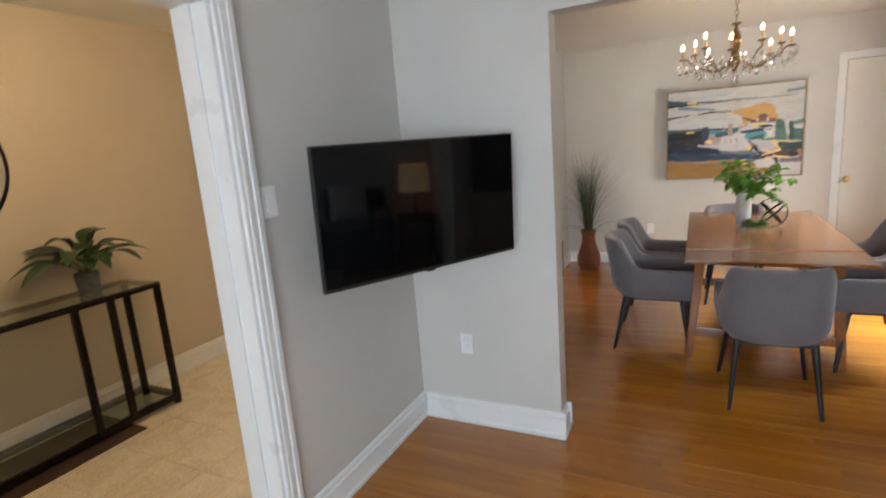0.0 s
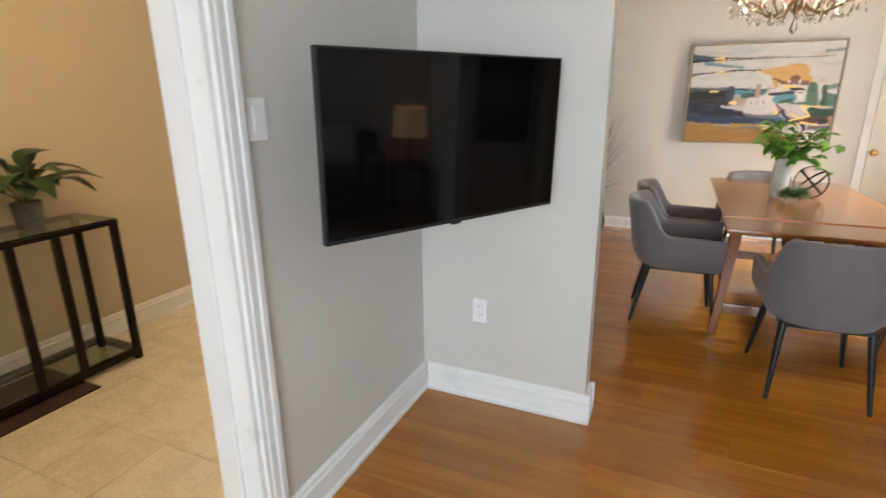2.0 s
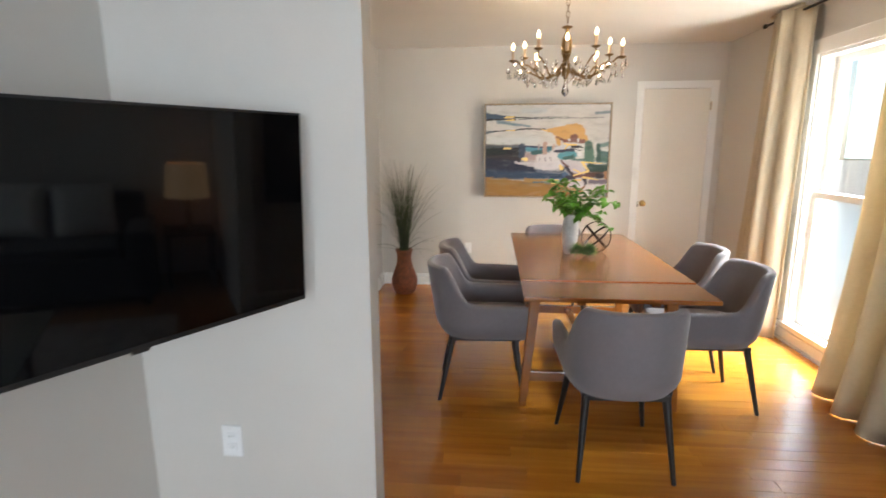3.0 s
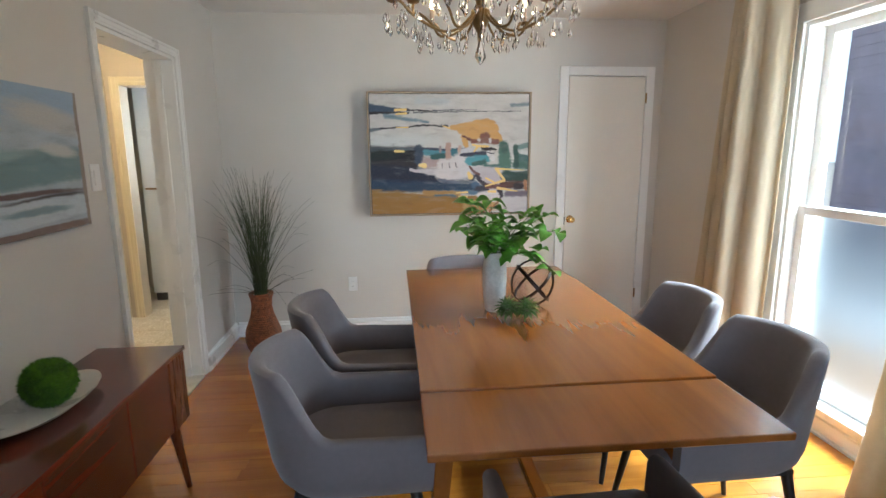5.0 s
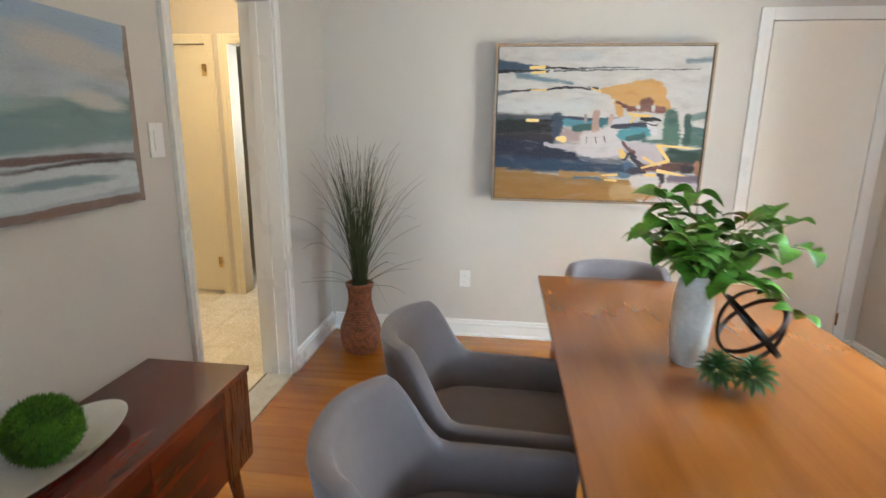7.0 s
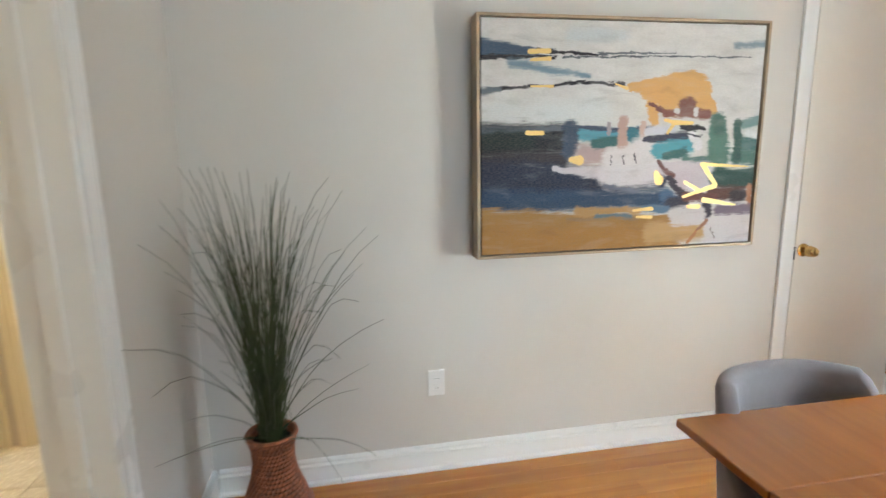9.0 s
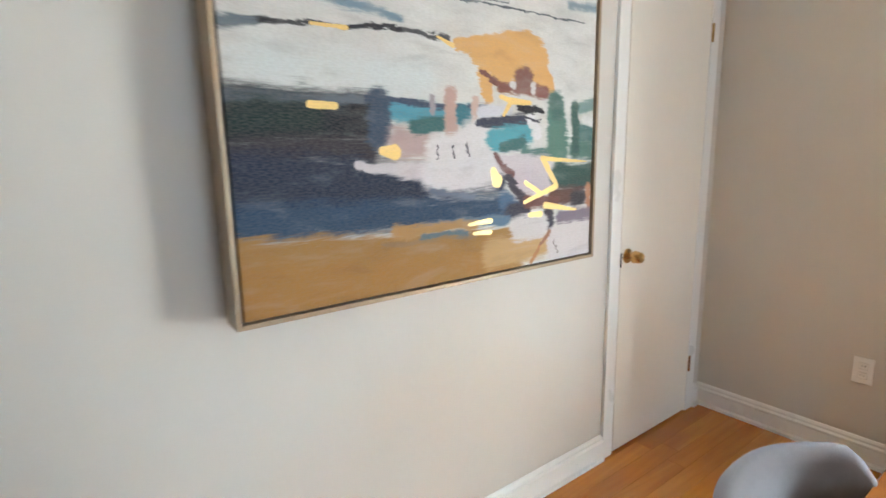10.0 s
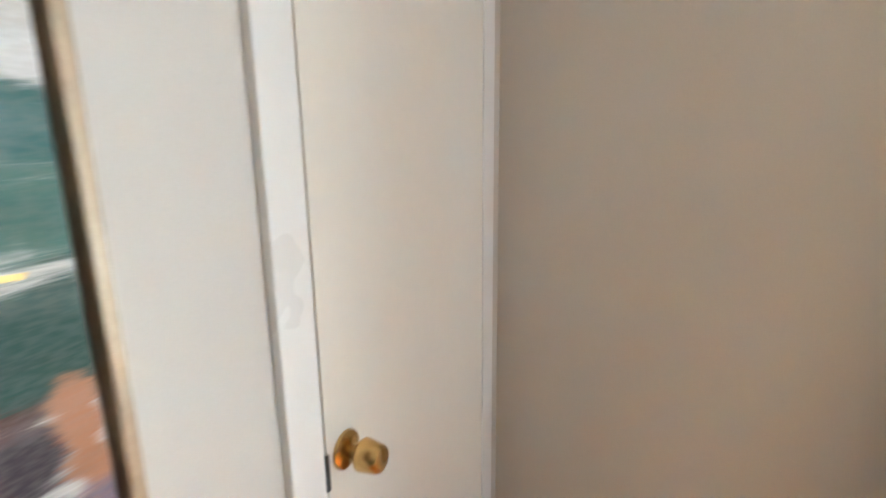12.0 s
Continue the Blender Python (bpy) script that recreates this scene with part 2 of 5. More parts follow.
def rug_mat():
    n = Nodes("distressed_rug")
    a = n.noise(4, 6, n.mapping((1.0, 2.2, 1)), 0.7, 0.8)
    b = n.noise(26, 4, n.mapping((1.0, 4.0, 1)), 0.7)
    c = n.noise(300, 2)
    f = n.math("MULTIPLY", n.span(a.outputs[0], 0.40, 0.60), n.span(b.outputs[0], 0.40, 0.60))
    n.set(Base_Color=n.mix(f, srgb(200, 195, 191), srgb(112, 108, 113)), Roughness=0.95)
    n.bump(n.math("ADD", c.outputs[0], n.math("MULTIPLY", b.outputs[0], 0.6)), 0.5, 0.003)
    return n.mat


M_TILE, M_RUG = tile_mat(), rug_mat()
M_GROUT = plain("grout", (0.20, 0.16, 0.12, 1), 0.9)

# ---- mesh helpers ----


def box(bm, x0, x1, y0, y1, z0, z1, bevel=0.0, seg=2):
    m = Matrix.LocRotScale(((x0 + x1) / 2, (y0 + y1) / 2, (z0 + z1) / 2), None, (abs(x1 - x0), abs(y1 - y0), abs(z1 - z0)))
    vs = bmesh.ops.create_cube(bm, size=1, matrix=m)["verts"]
    if bevel:
        es = {e for v in vs for e in v.link_edges}
        bmesh.ops.bevel(bm, geom=list(es), offset=bevel, segments=seg, profile=0.6, affect="EDGES")
    return bm


def boxes(*bs, bevel=0.0):
    bm = bmesh.new()
    for b in bs:
        t = bmesh.new()
        box(t, *b, bevel=bevel)
        me = bpy.data.meshes.new("t")
        t.to_mesh(me)
        t.free()
        bm.from_mesh(me)
        bpy.data.meshes.remove(me)
    return bm


def lathe(profile, n=32, at=(0, 0, 0)):
    """A surface of revolution about z from (radius, height) pairs."""
    bm = bmesh.new()
    rings = [[bm.verts.new((at[0] + r * math.cos(2 * math.pi * i / n), at[1] + r * math.sin(2 * math.pi * i / n), at[2] + z)) for i in range(n)] for r, z in profile]
    for a, b in zip(rings, rings[1:]):
        for i in range(n):
            bm.faces.new((a[i], a[(i + 1) % n], b[(i + 1) % n], b[i]))
    for ring, flip in ((rings[0], True), (rings[-1], False)):
        if (ring[0].co - ring[n // 2].co).length > 1e-4:
            bm.faces.new(ring[::-1] if flip else ring)
    bmesh.ops.remove_doubles(bm, verts=bm.verts, dist=1e-5)
    return bm


def tube(bm, pts, radii, n=8, closed=False):
    """A round bar through points, with a radius at each."""
    pts = [Vector(p) for p in pts]
    if not hasattr(radii, "__len__"):
        radii = [radii] * len(pts)
    rings, up = [], Vector((0.13, 0.21, 0.97))
    for i, p in enumerate(pts):
        d = (pts[(i + 1) % len(pts)] - pts[i - 1]) if closed else pts[min(i + 1, len(pts) - 1)] - pts[max(i - 1, 0)]
        d.normalize()
        s = d.cross(up)
        if s.length < 0.05:
            s = d.cross(Vector((1, 0, 0)))
        s.normalize()
        w = s.cross(d)
        rings.append([bm.verts.new(p + radii[i] * (math.cos(2 * math.pi * k / n) * s + math.sin(2 * math.pi * k / n) * w)) for k in range(n)])
    for a, b in list(zip(rings, rings[1:])) + ([(rings[-1], rings[0])] if closed else []):
        for k in range(n):
            bm.faces.new((a[k], a[(k + 1) % n], b[(k + 1) % n], b[k]))
    if not closed:
        bm.faces.new(rings[0][::-1])
        bm.faces.new(rings[-1])
    return bm


def taper(p0, p1, w0, d0, w1, d1, bevel=0.004):
    """A bar of rectangular section from p0 to p1 with its section at each end."""
    bm = bmesh.new()
    vs = []
    for p, w, d in ((p0, w0, d0), (p1, w1, d1)):
        vs.append([bm.verts.new((p[0] + a * w / 2, p[1] + b * d / 2, p[2])) for a, b in ((-1, -1), (1, -1), (1, 1), (-1, 1))])
    a, b = vs
    bm.faces.new(a[::-1])
    bm.faces.new(b)
    for i in range(4):
        bm.faces.new((a[i], a[(i + 1) % 4], b[(i + 1) % 4], b[i]))
    bmesh.ops.recalc_face_normals(bm, faces=bm.faces)
    if bevel:
        bmesh.ops.bevel(bm, geom=list(bm.edges), offset=bevel, segments=2, profile=0.6, affect="EDGES")
    return bm


def part(name, bm, material, parent=None, label="", smooth=False, m=None):
    me = bpy.data.meshes.new(name)
    if m is not None:
        bm.transform(m)
    bmesh.ops.recalc_face_normals(bm, faces=bm.faces)
    bm.to_mesh(me)
    bm.free()
    if smooth:
        me.shade_smooth()
        me.set_sharp_from_angle(angle=radians(42))
    me.materials.append(material)
    ob = new(name, me)
    if parent is not None:
        ob.parent = parent
    if label:
        ob["label"] = label
    return ob


def thing(name, label, category, group="", m=None):
    ob = tagged(new(name), label, category, group)
    if m is not None:
        ob.matrix_basis = m
    return ob


def structure(name, bm, material, label, category):
    return tagged(part(name, bm, material), label, category, kind="structure")


# ---- the large structure ----
XL, XR, YB, HC = -1.12, 2.335, 6.45, 2.46      # dining: left, right, back faces, ceiling
YS0, YS1, XS = 2.56, 2.68, -0.315              # partition between living and dining, and the end of its stub
TH = 0.165
HX = -3.20                                     # far wall of the hall
A0, A1, AT = 0.59, 1.43, 2.06                  # opening from living room to hall
B0, B1, BT = 4.865, 5.71, 2.02                # opening from dining room to passage
W0, W1, WZ0, WZ1 = 3.72, 5.00, 0.15, 2.10      # window opening
D0, D1, DT = 1.557, 2.19, 2.035                 # closet door

structure("wall_left", boxes((XL - TH, XL, -2.7, A0, 0, HC), (XL - TH, XL, A1, B0, 0, HC), (XL - TH, XL, B1, YB + 0.15, 0, HC),
          (XL - TH, XL, A0, A1, AT, HC), (XL - TH, XL, B0, B1, BT, HC)), M_WALL, "pale greige painted wall with two cased openings", "wall")
structure("wall_partition", boxes((XL, XS, YS0, YS1, 0, HC), (XS, 2.0, YS0, YS1, 2.08, HC), (2.0, 3.6, YS0, YS1, 0, HC)), M_WALL,
          "pale greige partition with a wide open passage to the dining room", "wall")
structure("wall_back", boxes((XL, D0, YB, YB + 0.15, 0, HC), (D1, XR + 0.2, YB, YB + 0.15, 0, HC), (D0, D1, YB, YB + 0.15, DT, HC), (D0 - 0.1, D1 + 0.1, YB + 0.15, YB + 0.2, 0, HC)),
          M_WALL, "pale greige painted dining room wall beside a closet door", "wall")
structure("wall_right", boxes((XR, XR + 0.2, YS1, W0, 0, HC), (XR, XR + 0.2, W1, YB, 0, HC), (XR, XR + 0.2, W0, W1, 0, WZ0), (XR, XR + 0.2, W0, W1, WZ1, HC)),
          M_WALL, "pale greige painted wall with a tall window", "wall")
structure("wall_living_right", boxes((3.6, 3.75, -2.7, YS1, 0, HC)), M_WALL, "pale greige painted living room wall behind the sofa", "wall")
structure("wall_living_back", boxes((XL, -0.5, -2.7, -2.55, 0, HC), (2.3, 3.6, -2.7, -2.55, 0, HC), (-0.5, 2.3, -2.7, -2.55, 0, 0.65), (-0.5, 2.3, -2.7, -2.55, 2.25, HC)),
          M_WALL, "pale greige painted wall with a wide window opening", "wall")
structure("ceiling", boxes((XL - TH, 3.75, -2.7, YS1, HC, HC + 0.12), (XL - TH, XR + 0.2, YS1, YB + 0.2, HC, HC + 0.12)), M_CEIL, "off-white painted ceiling", "ceiling")
structure("wall_hall_far", boxes((HX - 0.12, HX, -0.6, 8.3, 0, 2.5)), M_HALLWALL, "warm beige painted hall wall behind a console table", "wall")
structure("wall_hall_end", boxes((HX, XL - TH, -0.75, -0.6, 0, 2.5)), M_HALLWALL, "warm beige painted hall wall", "wall")
PX0, PX1 = -2.93, -2.285
structure("wall_passage_end", boxes((HX, PX0, 7.07, 7.2, 0, 2.5), (PX1, -2.10, 7.07, 7.2, 0, 2.5), (-1.42, XL - TH, 7.07, 7.2, 0, 2.5), (PX0, PX1, 7.07, 7.2, 2.02, 2.5), (-2.10, -1.42, 7.07, 7.2, 2.02, 2.5)),
          M_HALLWALL, "warm beige wall with a door and a doorway", "wall")
structure("wall_passage_side", boxes((XL - TH - 0.02, XL - TH + 0.1, YB + 0.15, 8.3, 0, 2.5), (HX, XL - TH, 8.2, 8.3, 0, 2.5)), M_HALLWALL, "beige wall at the end of the passage", "wall")
structure("ceiling_hall", boxes((HX - 0.12, XL - TH, -0.75, 8.3, 2.5, 2.6)), M_CEIL, "off-white painted hall ceiling", "ceiling")


def casing(name, axis, face, side, a0, a1, top, w=0.07, bottom=0.0, depth=0.02, flat=False, mat=None, label="white painted moulded casing round an opening"):
    """Casing round an opening: two uprights and a head, each a board with a raised outer bead and a stepped inner edge."""
    root = tagged(new(name), label, "door frame", kind="structure")

    def run(n, u0, u1, z0, z1, inner):
        bs = [(u0, u1, 0, depth * 0.75, z0, z1)]
        if flat:
            pass
        elif n == "head":
            bs += [(u0, u1, 0, depth, z1 - w * 0.3, z1 + 0.001), (u0, u1, 0, depth * 0.9, z0 + w * 0.25, z0 + w * 0.5)]
        else:
            s = 1 if inner == "lo" else -1
            e = u1 if inner == "lo" else u0
            bs += [(e + s * 0.001, e - s * w * 0.3, 0, depth, z0, z1 + 0.001), (e - s * w * 0.5, e - s * w * 0.75, 0, depth * 0.9, z0, z1)]
        bm = bmesh.new()
        for u, v, d0, d1, q0, q1 in bs:
            lo, hi = sorted((face, face + side * d1))
            u, v = sorted((u, v))
            me = bpy.data.meshes.new("t")
            t = bmesh.new()
            box(t, *((lo, hi, u, v) if axis == "x" else (u, v, lo, hi)), q0, q1, bevel=0.003)
            t.to_mesh(me)
            t.free()
            bm.from_mesh(me)
            bpy.data.meshes.remove(me)
        part(n, bm, mat or M_TRIM, root)

    run("upright", a1, a1 + w, bottom, top + w, "lo")
    run("upright", a0 - w, a0, bottom, top + w, "hi")
    run("head", a0, a1, top, top + w, "lo")
    return root


def lining(name, x0, x1, y0, y1, top, t=0.018):
    bm = boxes((x0, x1, y0, y0 + t, 0, top), (x0, x1, y1 - t, y1, 0, top), (x0, x1, y0 + t, y1 - t, top - t, top),
               (x0 + 0.06, x0 + 0.10, y0 + t, y0 + t + 0.012, 0, top - t), (x0 + 0.06, x0 + 0.10, y1 - t - 0.012, y1 - t, 0, top - t), bevel=0.002)
    return structure(name, bm, M_TRIM, "white painted jamb lining an opening", "door frame")


casing("door_1", "x", XL, 1, A0, A1, AT, 0.075)
lining("jamb_1", XL - TH - 0.002, XL + 0.002, A0, A1, AT)
casing("door_2", "x", XL, 1, B0, B1, BT, 0.05)
lining("jamb_2", XL - TH - 0.002, XL + 0.002, B0, B1, BT)
casing("door_3", "y", YB, -1, D0, D1, DT, 0.07, flat=True)
casing("door_4", "y", 7.07, -1, PX0, PX1, 2.02, 0.07, mat=M_CREAM, label="cream painted casing round a closed door")
casing("door_5", "y", 7.07, -1, -2.10, -1.42, 2.02, 0.07, mat=M_CREAM, label="cream painted casing round a doorway")
structure("trim_hall", boxes((HX, HX + 0.025, 2.95, 3.03, 0, 2.1), bevel=0.004), M_TRIM, "white upright trim on the hall wall", "trim")


def baseboard(x0, y0, x1, y1, nx, ny, h=0.14):
    """A moulded skirting along one stretch of wall; (nx, ny) points into the room."""
    prof = [(0, 0), (0.026, 0), (0.026, 0.016), (0.018, 0.026), (0.016, 0.094), (0.020, 0.100), (0.020, 0.108), (0.012, 0.116), (0.012, 0.128), (0.006, 0.138), (0, 0.14)]
    bm = bmesh.new()
    rings = [[bm.verts.new((x + nx * d, y + ny * d, z * h / 0.14)) for d, z in prof] for x, y in ((x0, y0), (x1, y1))]
    k = len(prof)
    for i in range(k):
        bm.faces.new((rings[0][i], rings[0][(i + 1) % k], rings[1][(i + 1) % k], rings[1][i]))
    bm.faces.new(rings[0])
    bm.faces.new(rings[1][::-1])
    return structure("baseboard", bm, M_TRIM, "white painted moulded baseboard", "baseboard")


baseboard(XL, A1 + 0.075, XL, YS0, 1, 0)
baseboard(XL, -2.55, XL, A0 - 0.075, 1, 0)
baseboard(XL + 0.026, YS0, XS + 0.026, YS0, 0, -1)
baseboard(XS, YS0, XS, YS1, 1, 0)
baseboard(XL + 0.026, YS1, XS + 0.026, YS1, 0, 1)
baseboard(XL, YS1 + 0.026, XL, B0 - 0.05, 1, 0, 0.118)
baseboard(XL, B1 + 0.05, XL, YB, 1, 0, 0.118)
baseboard(XL + 0.026, YB, D0 - 0.07, YB, 0, -1, 0.118)
baseboard(D1 + 0.07, YB, XR - 0.026, YB, 0, -1, 0.118)
baseboard(XR, YS1, XR, YB, -1, 0, 0.118)
baseboard(HX, -0.6, HX, 2.95, 1, 0)
baseboard(HX, 3.03, HX, 7.07, 1, 0)
baseboard(HX, 7.07, PX0 - 0.07, 7.07, 0, -1)
structure("threshold", boxes((XL - TH + 0.03, XL + 0.015, A0 + 0.018, A1 - 0.018, -0.02, 0.008), bevel=0.004), M_STONE, "pale grey stone threshold strip", "threshold")
structure("threshold", boxes((XL - TH + 0.03, XL + 0.015, B0 + 0.018, B1 - 0.018, -0.02, 0.008), bevel=0.004), M_STONE, "pale grey stone threshold strip", "threshold")

# closet door in the back wall
door = tagged(new("door_6"), "closed flat warm white door with brass knob", "door", kind="structure")
slab = part("door_leaf", boxes((D0 + 0.005, D1 - 0.005, YB - 0.014, YB + 0.03, 0.012, DT - 0.005), bevel=0.002), M_DOOR, door)
part("door_stop", boxes((D0, D0 + 0.02, YB + 0.045, YB + 0.08, 0, DT), (D1 - 0.02, D1, YB + 0.045, YB + 0.08, 0, DT)), M_TRIM, door)
knob = part("knob", lathe([(0.0, 0.071), (0.012, 0.071), (0.0195, 0.069), (0.0225, 0.064), (0.0265, 0.038), (0.0265, 0.034), (0.023, 0.030), (0.012, 0.027), (0.011, 0.011), (0.022, 0.009), (0.031, 0.005), (0.032, 0.0), (0.0, 0.0)]),
            M_BRASS, door, "turned brass knob on a round rose", True, pose(1.606, YB - 0.014, 0.905, 90))
part("latch_plate", boxes((D0 - 0.002, D0 + 0.005, YB - 0.018, YB - 0.004, 0.862, 0.922)), M_SLOT, door, "dark latch plate")
for z in (1.865, 0.262):
    bm = bmesh.new()
    tube(bm, [(D1 + 0.004, YB - 0.018, z - 0.04), (D1 + 0.004, YB - 0.018, z + 0.04)], 0.006)
    part("hinge", bm, M_BRASS, door, "painted brass hinge")

# passage doors
pd = tagged(new("door_7"), "closed cream painted door with brass hinges", "door", kind="structure")
part("door_leaf", boxes((PX0 + 0.004, PX1 - 0.006, 7.085, 7.12, 0.012, 2.015), bevel=0.002), M_CREAM, pd)
for z in (1.826, 0.272):
    part("hinge", boxes((PX1 - 0.035, PX1 + 0.012, 7.055, 7.084, z - 0.045, z + 0.045), bevel=0.003), M_BRASS, pd)
wc = thing("tall_cupboard", "tall white cupboard with a brass bar handle", "cupboard")
part("body", boxes((-2.24, -1.40, 7.58, 8.18, 0.09, 2.2), bevel=0.006), M_TRIM, wc)
part("plinth", boxes((-2.24, -1.40, 7.63, 8.18, 0.0, 0.09)), M_SLOT, wc)
part("handle", boxes((-2.20, -1.9, 7.545, 7.56, 1.12, 1.135), (-2.18, -2.165, 7.555, 7.582, 1.12, 1.135), (-1.95, -1.935, 7.555, 7.582, 1.12, 1.135), bevel=0.003), M_BRASS, wc, "brass bar handle")

# window in the right wall
win = tagged(new("window_1"), "tall white sash window with a low rail", "window", kind="structure")
for nm, b in (("casing_head", (XR - 0.02, XR, W0 - 0.1, W1 + 0.1, WZ1, WZ1 + 0.1)), ("casing_side", (XR - 0.02, XR, W1, W1 + 0.1, 0.14, WZ1)), ("casing_side", (XR - 0.02, XR, W0 - 0.1, W0, 0.14, WZ1))):
    part(nm, boxes(b, bevel=0.005), M_TRIM, win)
part("window_sill", boxes((XR - 0.035, XR + 0.2, W0 - 0.1, W1 + 0.1, WZ0 - 0.03, WZ0 + 0.002), bevel=0.006), M_TRIM, win)
part("window_frame", boxes((XR, XR + 0.2, W0, W0 + 0.02, WZ0, WZ1), (XR, XR + 0.2, W1 - 0.02, W1, WZ0, WZ1), (XR, XR + 0.2, W0 + 0.02, W1 - 0.02, WZ1 - 0.02, WZ1)), M_TRIM, win)


def sash(name, z0, z1, x, glass):
    f = part(name, boxes((x, x + 0.04, W0 + 0.02, W0 + 0.07, z0, z1), (x, x + 0.04, W1 - 0.07, W1 - 0.02, z0, z1), (x, x + 0.04, W0 + 0.07, W1 - 0.07, z0, z0 + 0.05), (x, x + 0.04, W0 + 0.07, W1 - 0.07, z1 - 0.045, z1), bevel=0.004), M_TRIM, win)
    p = part("pane", boxes((x + 0.016, x + 0.022, W0 + 0.066, W1 - 0.066, z0 + 0.045, z1 - 0.04)), glass, f)
    p.visible_shadow = False


sash("upper_sash", 1.10, WZ1 - 0.02, XR + 0.10, M_GLASS)
sash("lower_sash", WZ0 + 0.004, 1.15, XR + 0.055, M_FROST)

# living room window behind the walker
win2 = tagged(new("window_2"), "wide white framed living room window", "window", kind="structure")
part("window_frame", boxes((-0.5, 2.3, -2.66, -2.58, 0.65, 0.71), (-0.5, 2.3, -2.66, -2.58, 2.19, 2.25), (-0.5, -0.44, -2.66, -2.58, 0.71, 2.19), (2.24, 2.3, -2.66, -2.58, 0.71, 2.19), (0.87, 0.93, -2.66, -2.58, 0.71, 2.19), bevel=0.004), M_TRIM, win2)
p = part("pane", boxes((-0.45, 2.25, -2.625, -2.619, 0.7, 2.2)), M_GLASS, win2)
p.visible_shadow = False

# ---- outside ----
structure("ground", boxes((-60, 80, -60, 80, -0.55, -0.45)), M_PAVE, "pale concrete driveway and yard", "ground")
# added glowing sheet that whitens the view through the dining window
structure("backdrop", boxes((75, 76, -60, 120, -1, 45)), M_SKYGLOW, "glowing sheet standing in for the overexposed distance beyond the yard", "backdrop")
house = thing("house", "neighbouring house with mauve-brown lap siding", "house")
part("wall", boxes((9.2, 14, -5, 12.2, -0.45, 4.6)), M_SIDING, house)
for i in range(24):
    part("siding_board", boxes((9.17, 9.199, -5, 12.2, -0.4 + i * 0.2, -0.4 + i * 0.2 + 0.19)), M_SIDING, house)
part("roof", taper((11.6, 3.15, 4.6), (11.6, 3.15, 7.0), 6.0, 17, 0.4, 17, 0), M_ROOF, house)
part("eave", boxes((8.6, 9.2, -5.2, 12.5, 4.5, 4.62)), M_TRIM, house, "white eave board")

# ---- dining chairs ----


def upholstered_chair():
    root = thing("dining_chair", "grey upholstered tub dining chair with tapered black legs", "chair", "chairs round the dining table")
    n, rows = 56, 9

    def path(s):
        """Plan of the shell's outside, s from -1 (left arm's front) to 1: a point, its outward way and how far round the back it is."""
        w, yf, yc, d = 0.262, 0.27, -0.04, 0.235
        straight = yf - yc
        arc = math.pi / 2 * (w + d) / 2
        t = abs(s) * (straight + arc)
        sg = 1 if s >= 0 else -1
        if t < arc:
            a = t / arc * math.pi / 2
            k = 0.86
            sx, cy = math.sin(a) ** k, math.cos(a) ** k
            return Vector((sg * w * sx, yc - d * cy, 0)), Vector((sg * math.sin(a), -math.cos(a), 0)), math.cos(a)
        return Vector((sg * w, yc + (t - arc), 0)), Vector((sg, 0, 0)), 0.0

    def top(s):
        u = min(1, max(0, (abs(s) - 0.31) / 0.22))
        u = u * u * (3 - 2 * u)
        crown = 0.003 * math.cos(min(1, abs(s) / 0.24) * math.pi / 2)
        return 0.808 + crown - 0.205 * u - 0.02 * max(0, abs(s) - 0.5)

    bm = bmesh.new()
    loops = []
    for i in range(n + 1):
        s = -1 + 2 * i / n
        p, out, back = path(s)
        h, th = top(s), 0.052 - 0.006 * abs(s)
        loop = []

        def lean(z):
            v = max(0.0, (z - 0.44) / 0.38)
            return out * (0.012 * v - 0.05 * max(0.0, (0.47 - z) / 0.09) ** 2) + Vector((0, -0.05 * back * v, 0))

        zs = [0.385 + (h - 0.022 - 0.385) * k / rows for k in range(rows + 1)]
        for z in zs:
            loop.append(p + lean(z) + Vector((0, 0, z)))
        for a in (35, 70, 110, 145):
            c = Vector((0, 0, h - 0.022 + 0.022 * math.sin(radians(a))))
            loop.append(p + lean(h) - out * th / 2 * (1 - math.cos(radians(a))) + c)
        for z in zs[::-1]:
            loop.append(p + lean(z) - out * th + Vector((0, 0, z)))
        if abs(s) > 0.985:
            mid = sum(loop, Vector()) / len(loop)
            loop = [mid + (q - mid) * 0.94 for q in loop]
        loops.append([bm.verts.new(q) for q in loop])
    for a, b in zip(loops, loops[1:]):
        m = len(a)
        for k in range(m):
            bm.faces.new((a[k], a[(k + 1) % m], b[(k + 1) % m], b[k]))
    bm.faces.new(loops[0])
    bm.faces.new(loops[-1][::-1])
    part("shell", bm, M_CHAIR, root, smooth=True)
    # seat cushion: rounded slab that follows the shell
    bm = bmesh.new()
    outline = []
    for i in range(41):
        p, out, back = path(-1 + 2 * i / 40)
        outline.append(p - out * 0.040)
    outline += [Vector((x, 0.285, 0)) for x in (0.20, 0.1, 0.0, -0.1, -0.20)]
    prof = [(0.90, 0.385), (0.985, 0.40), (1.0, 0.43), (1.0, 0.455), (0.985, 0.472), (0.94, 0.482), (0.6, 0.490), (0.2, 0.493)]
    c0 = Vector((0, 0.02, 0))
    rings = [[bm.verts.new((c0.x + (q.x - c0.x) * f, c0.y + (q.y - c0.y) * f, z)) for q in outline] for f, z in prof]
    for a, b in zip(rings, rings[1:]):
        for k in range(len(a)):
            bm.faces.new((a[k], a[(k + 1) % len(a)], b[(k + 1) % len(a)], b[k]))
    bm.faces.new(rings[0][::-1])
    bm.faces.new(rings[-1])
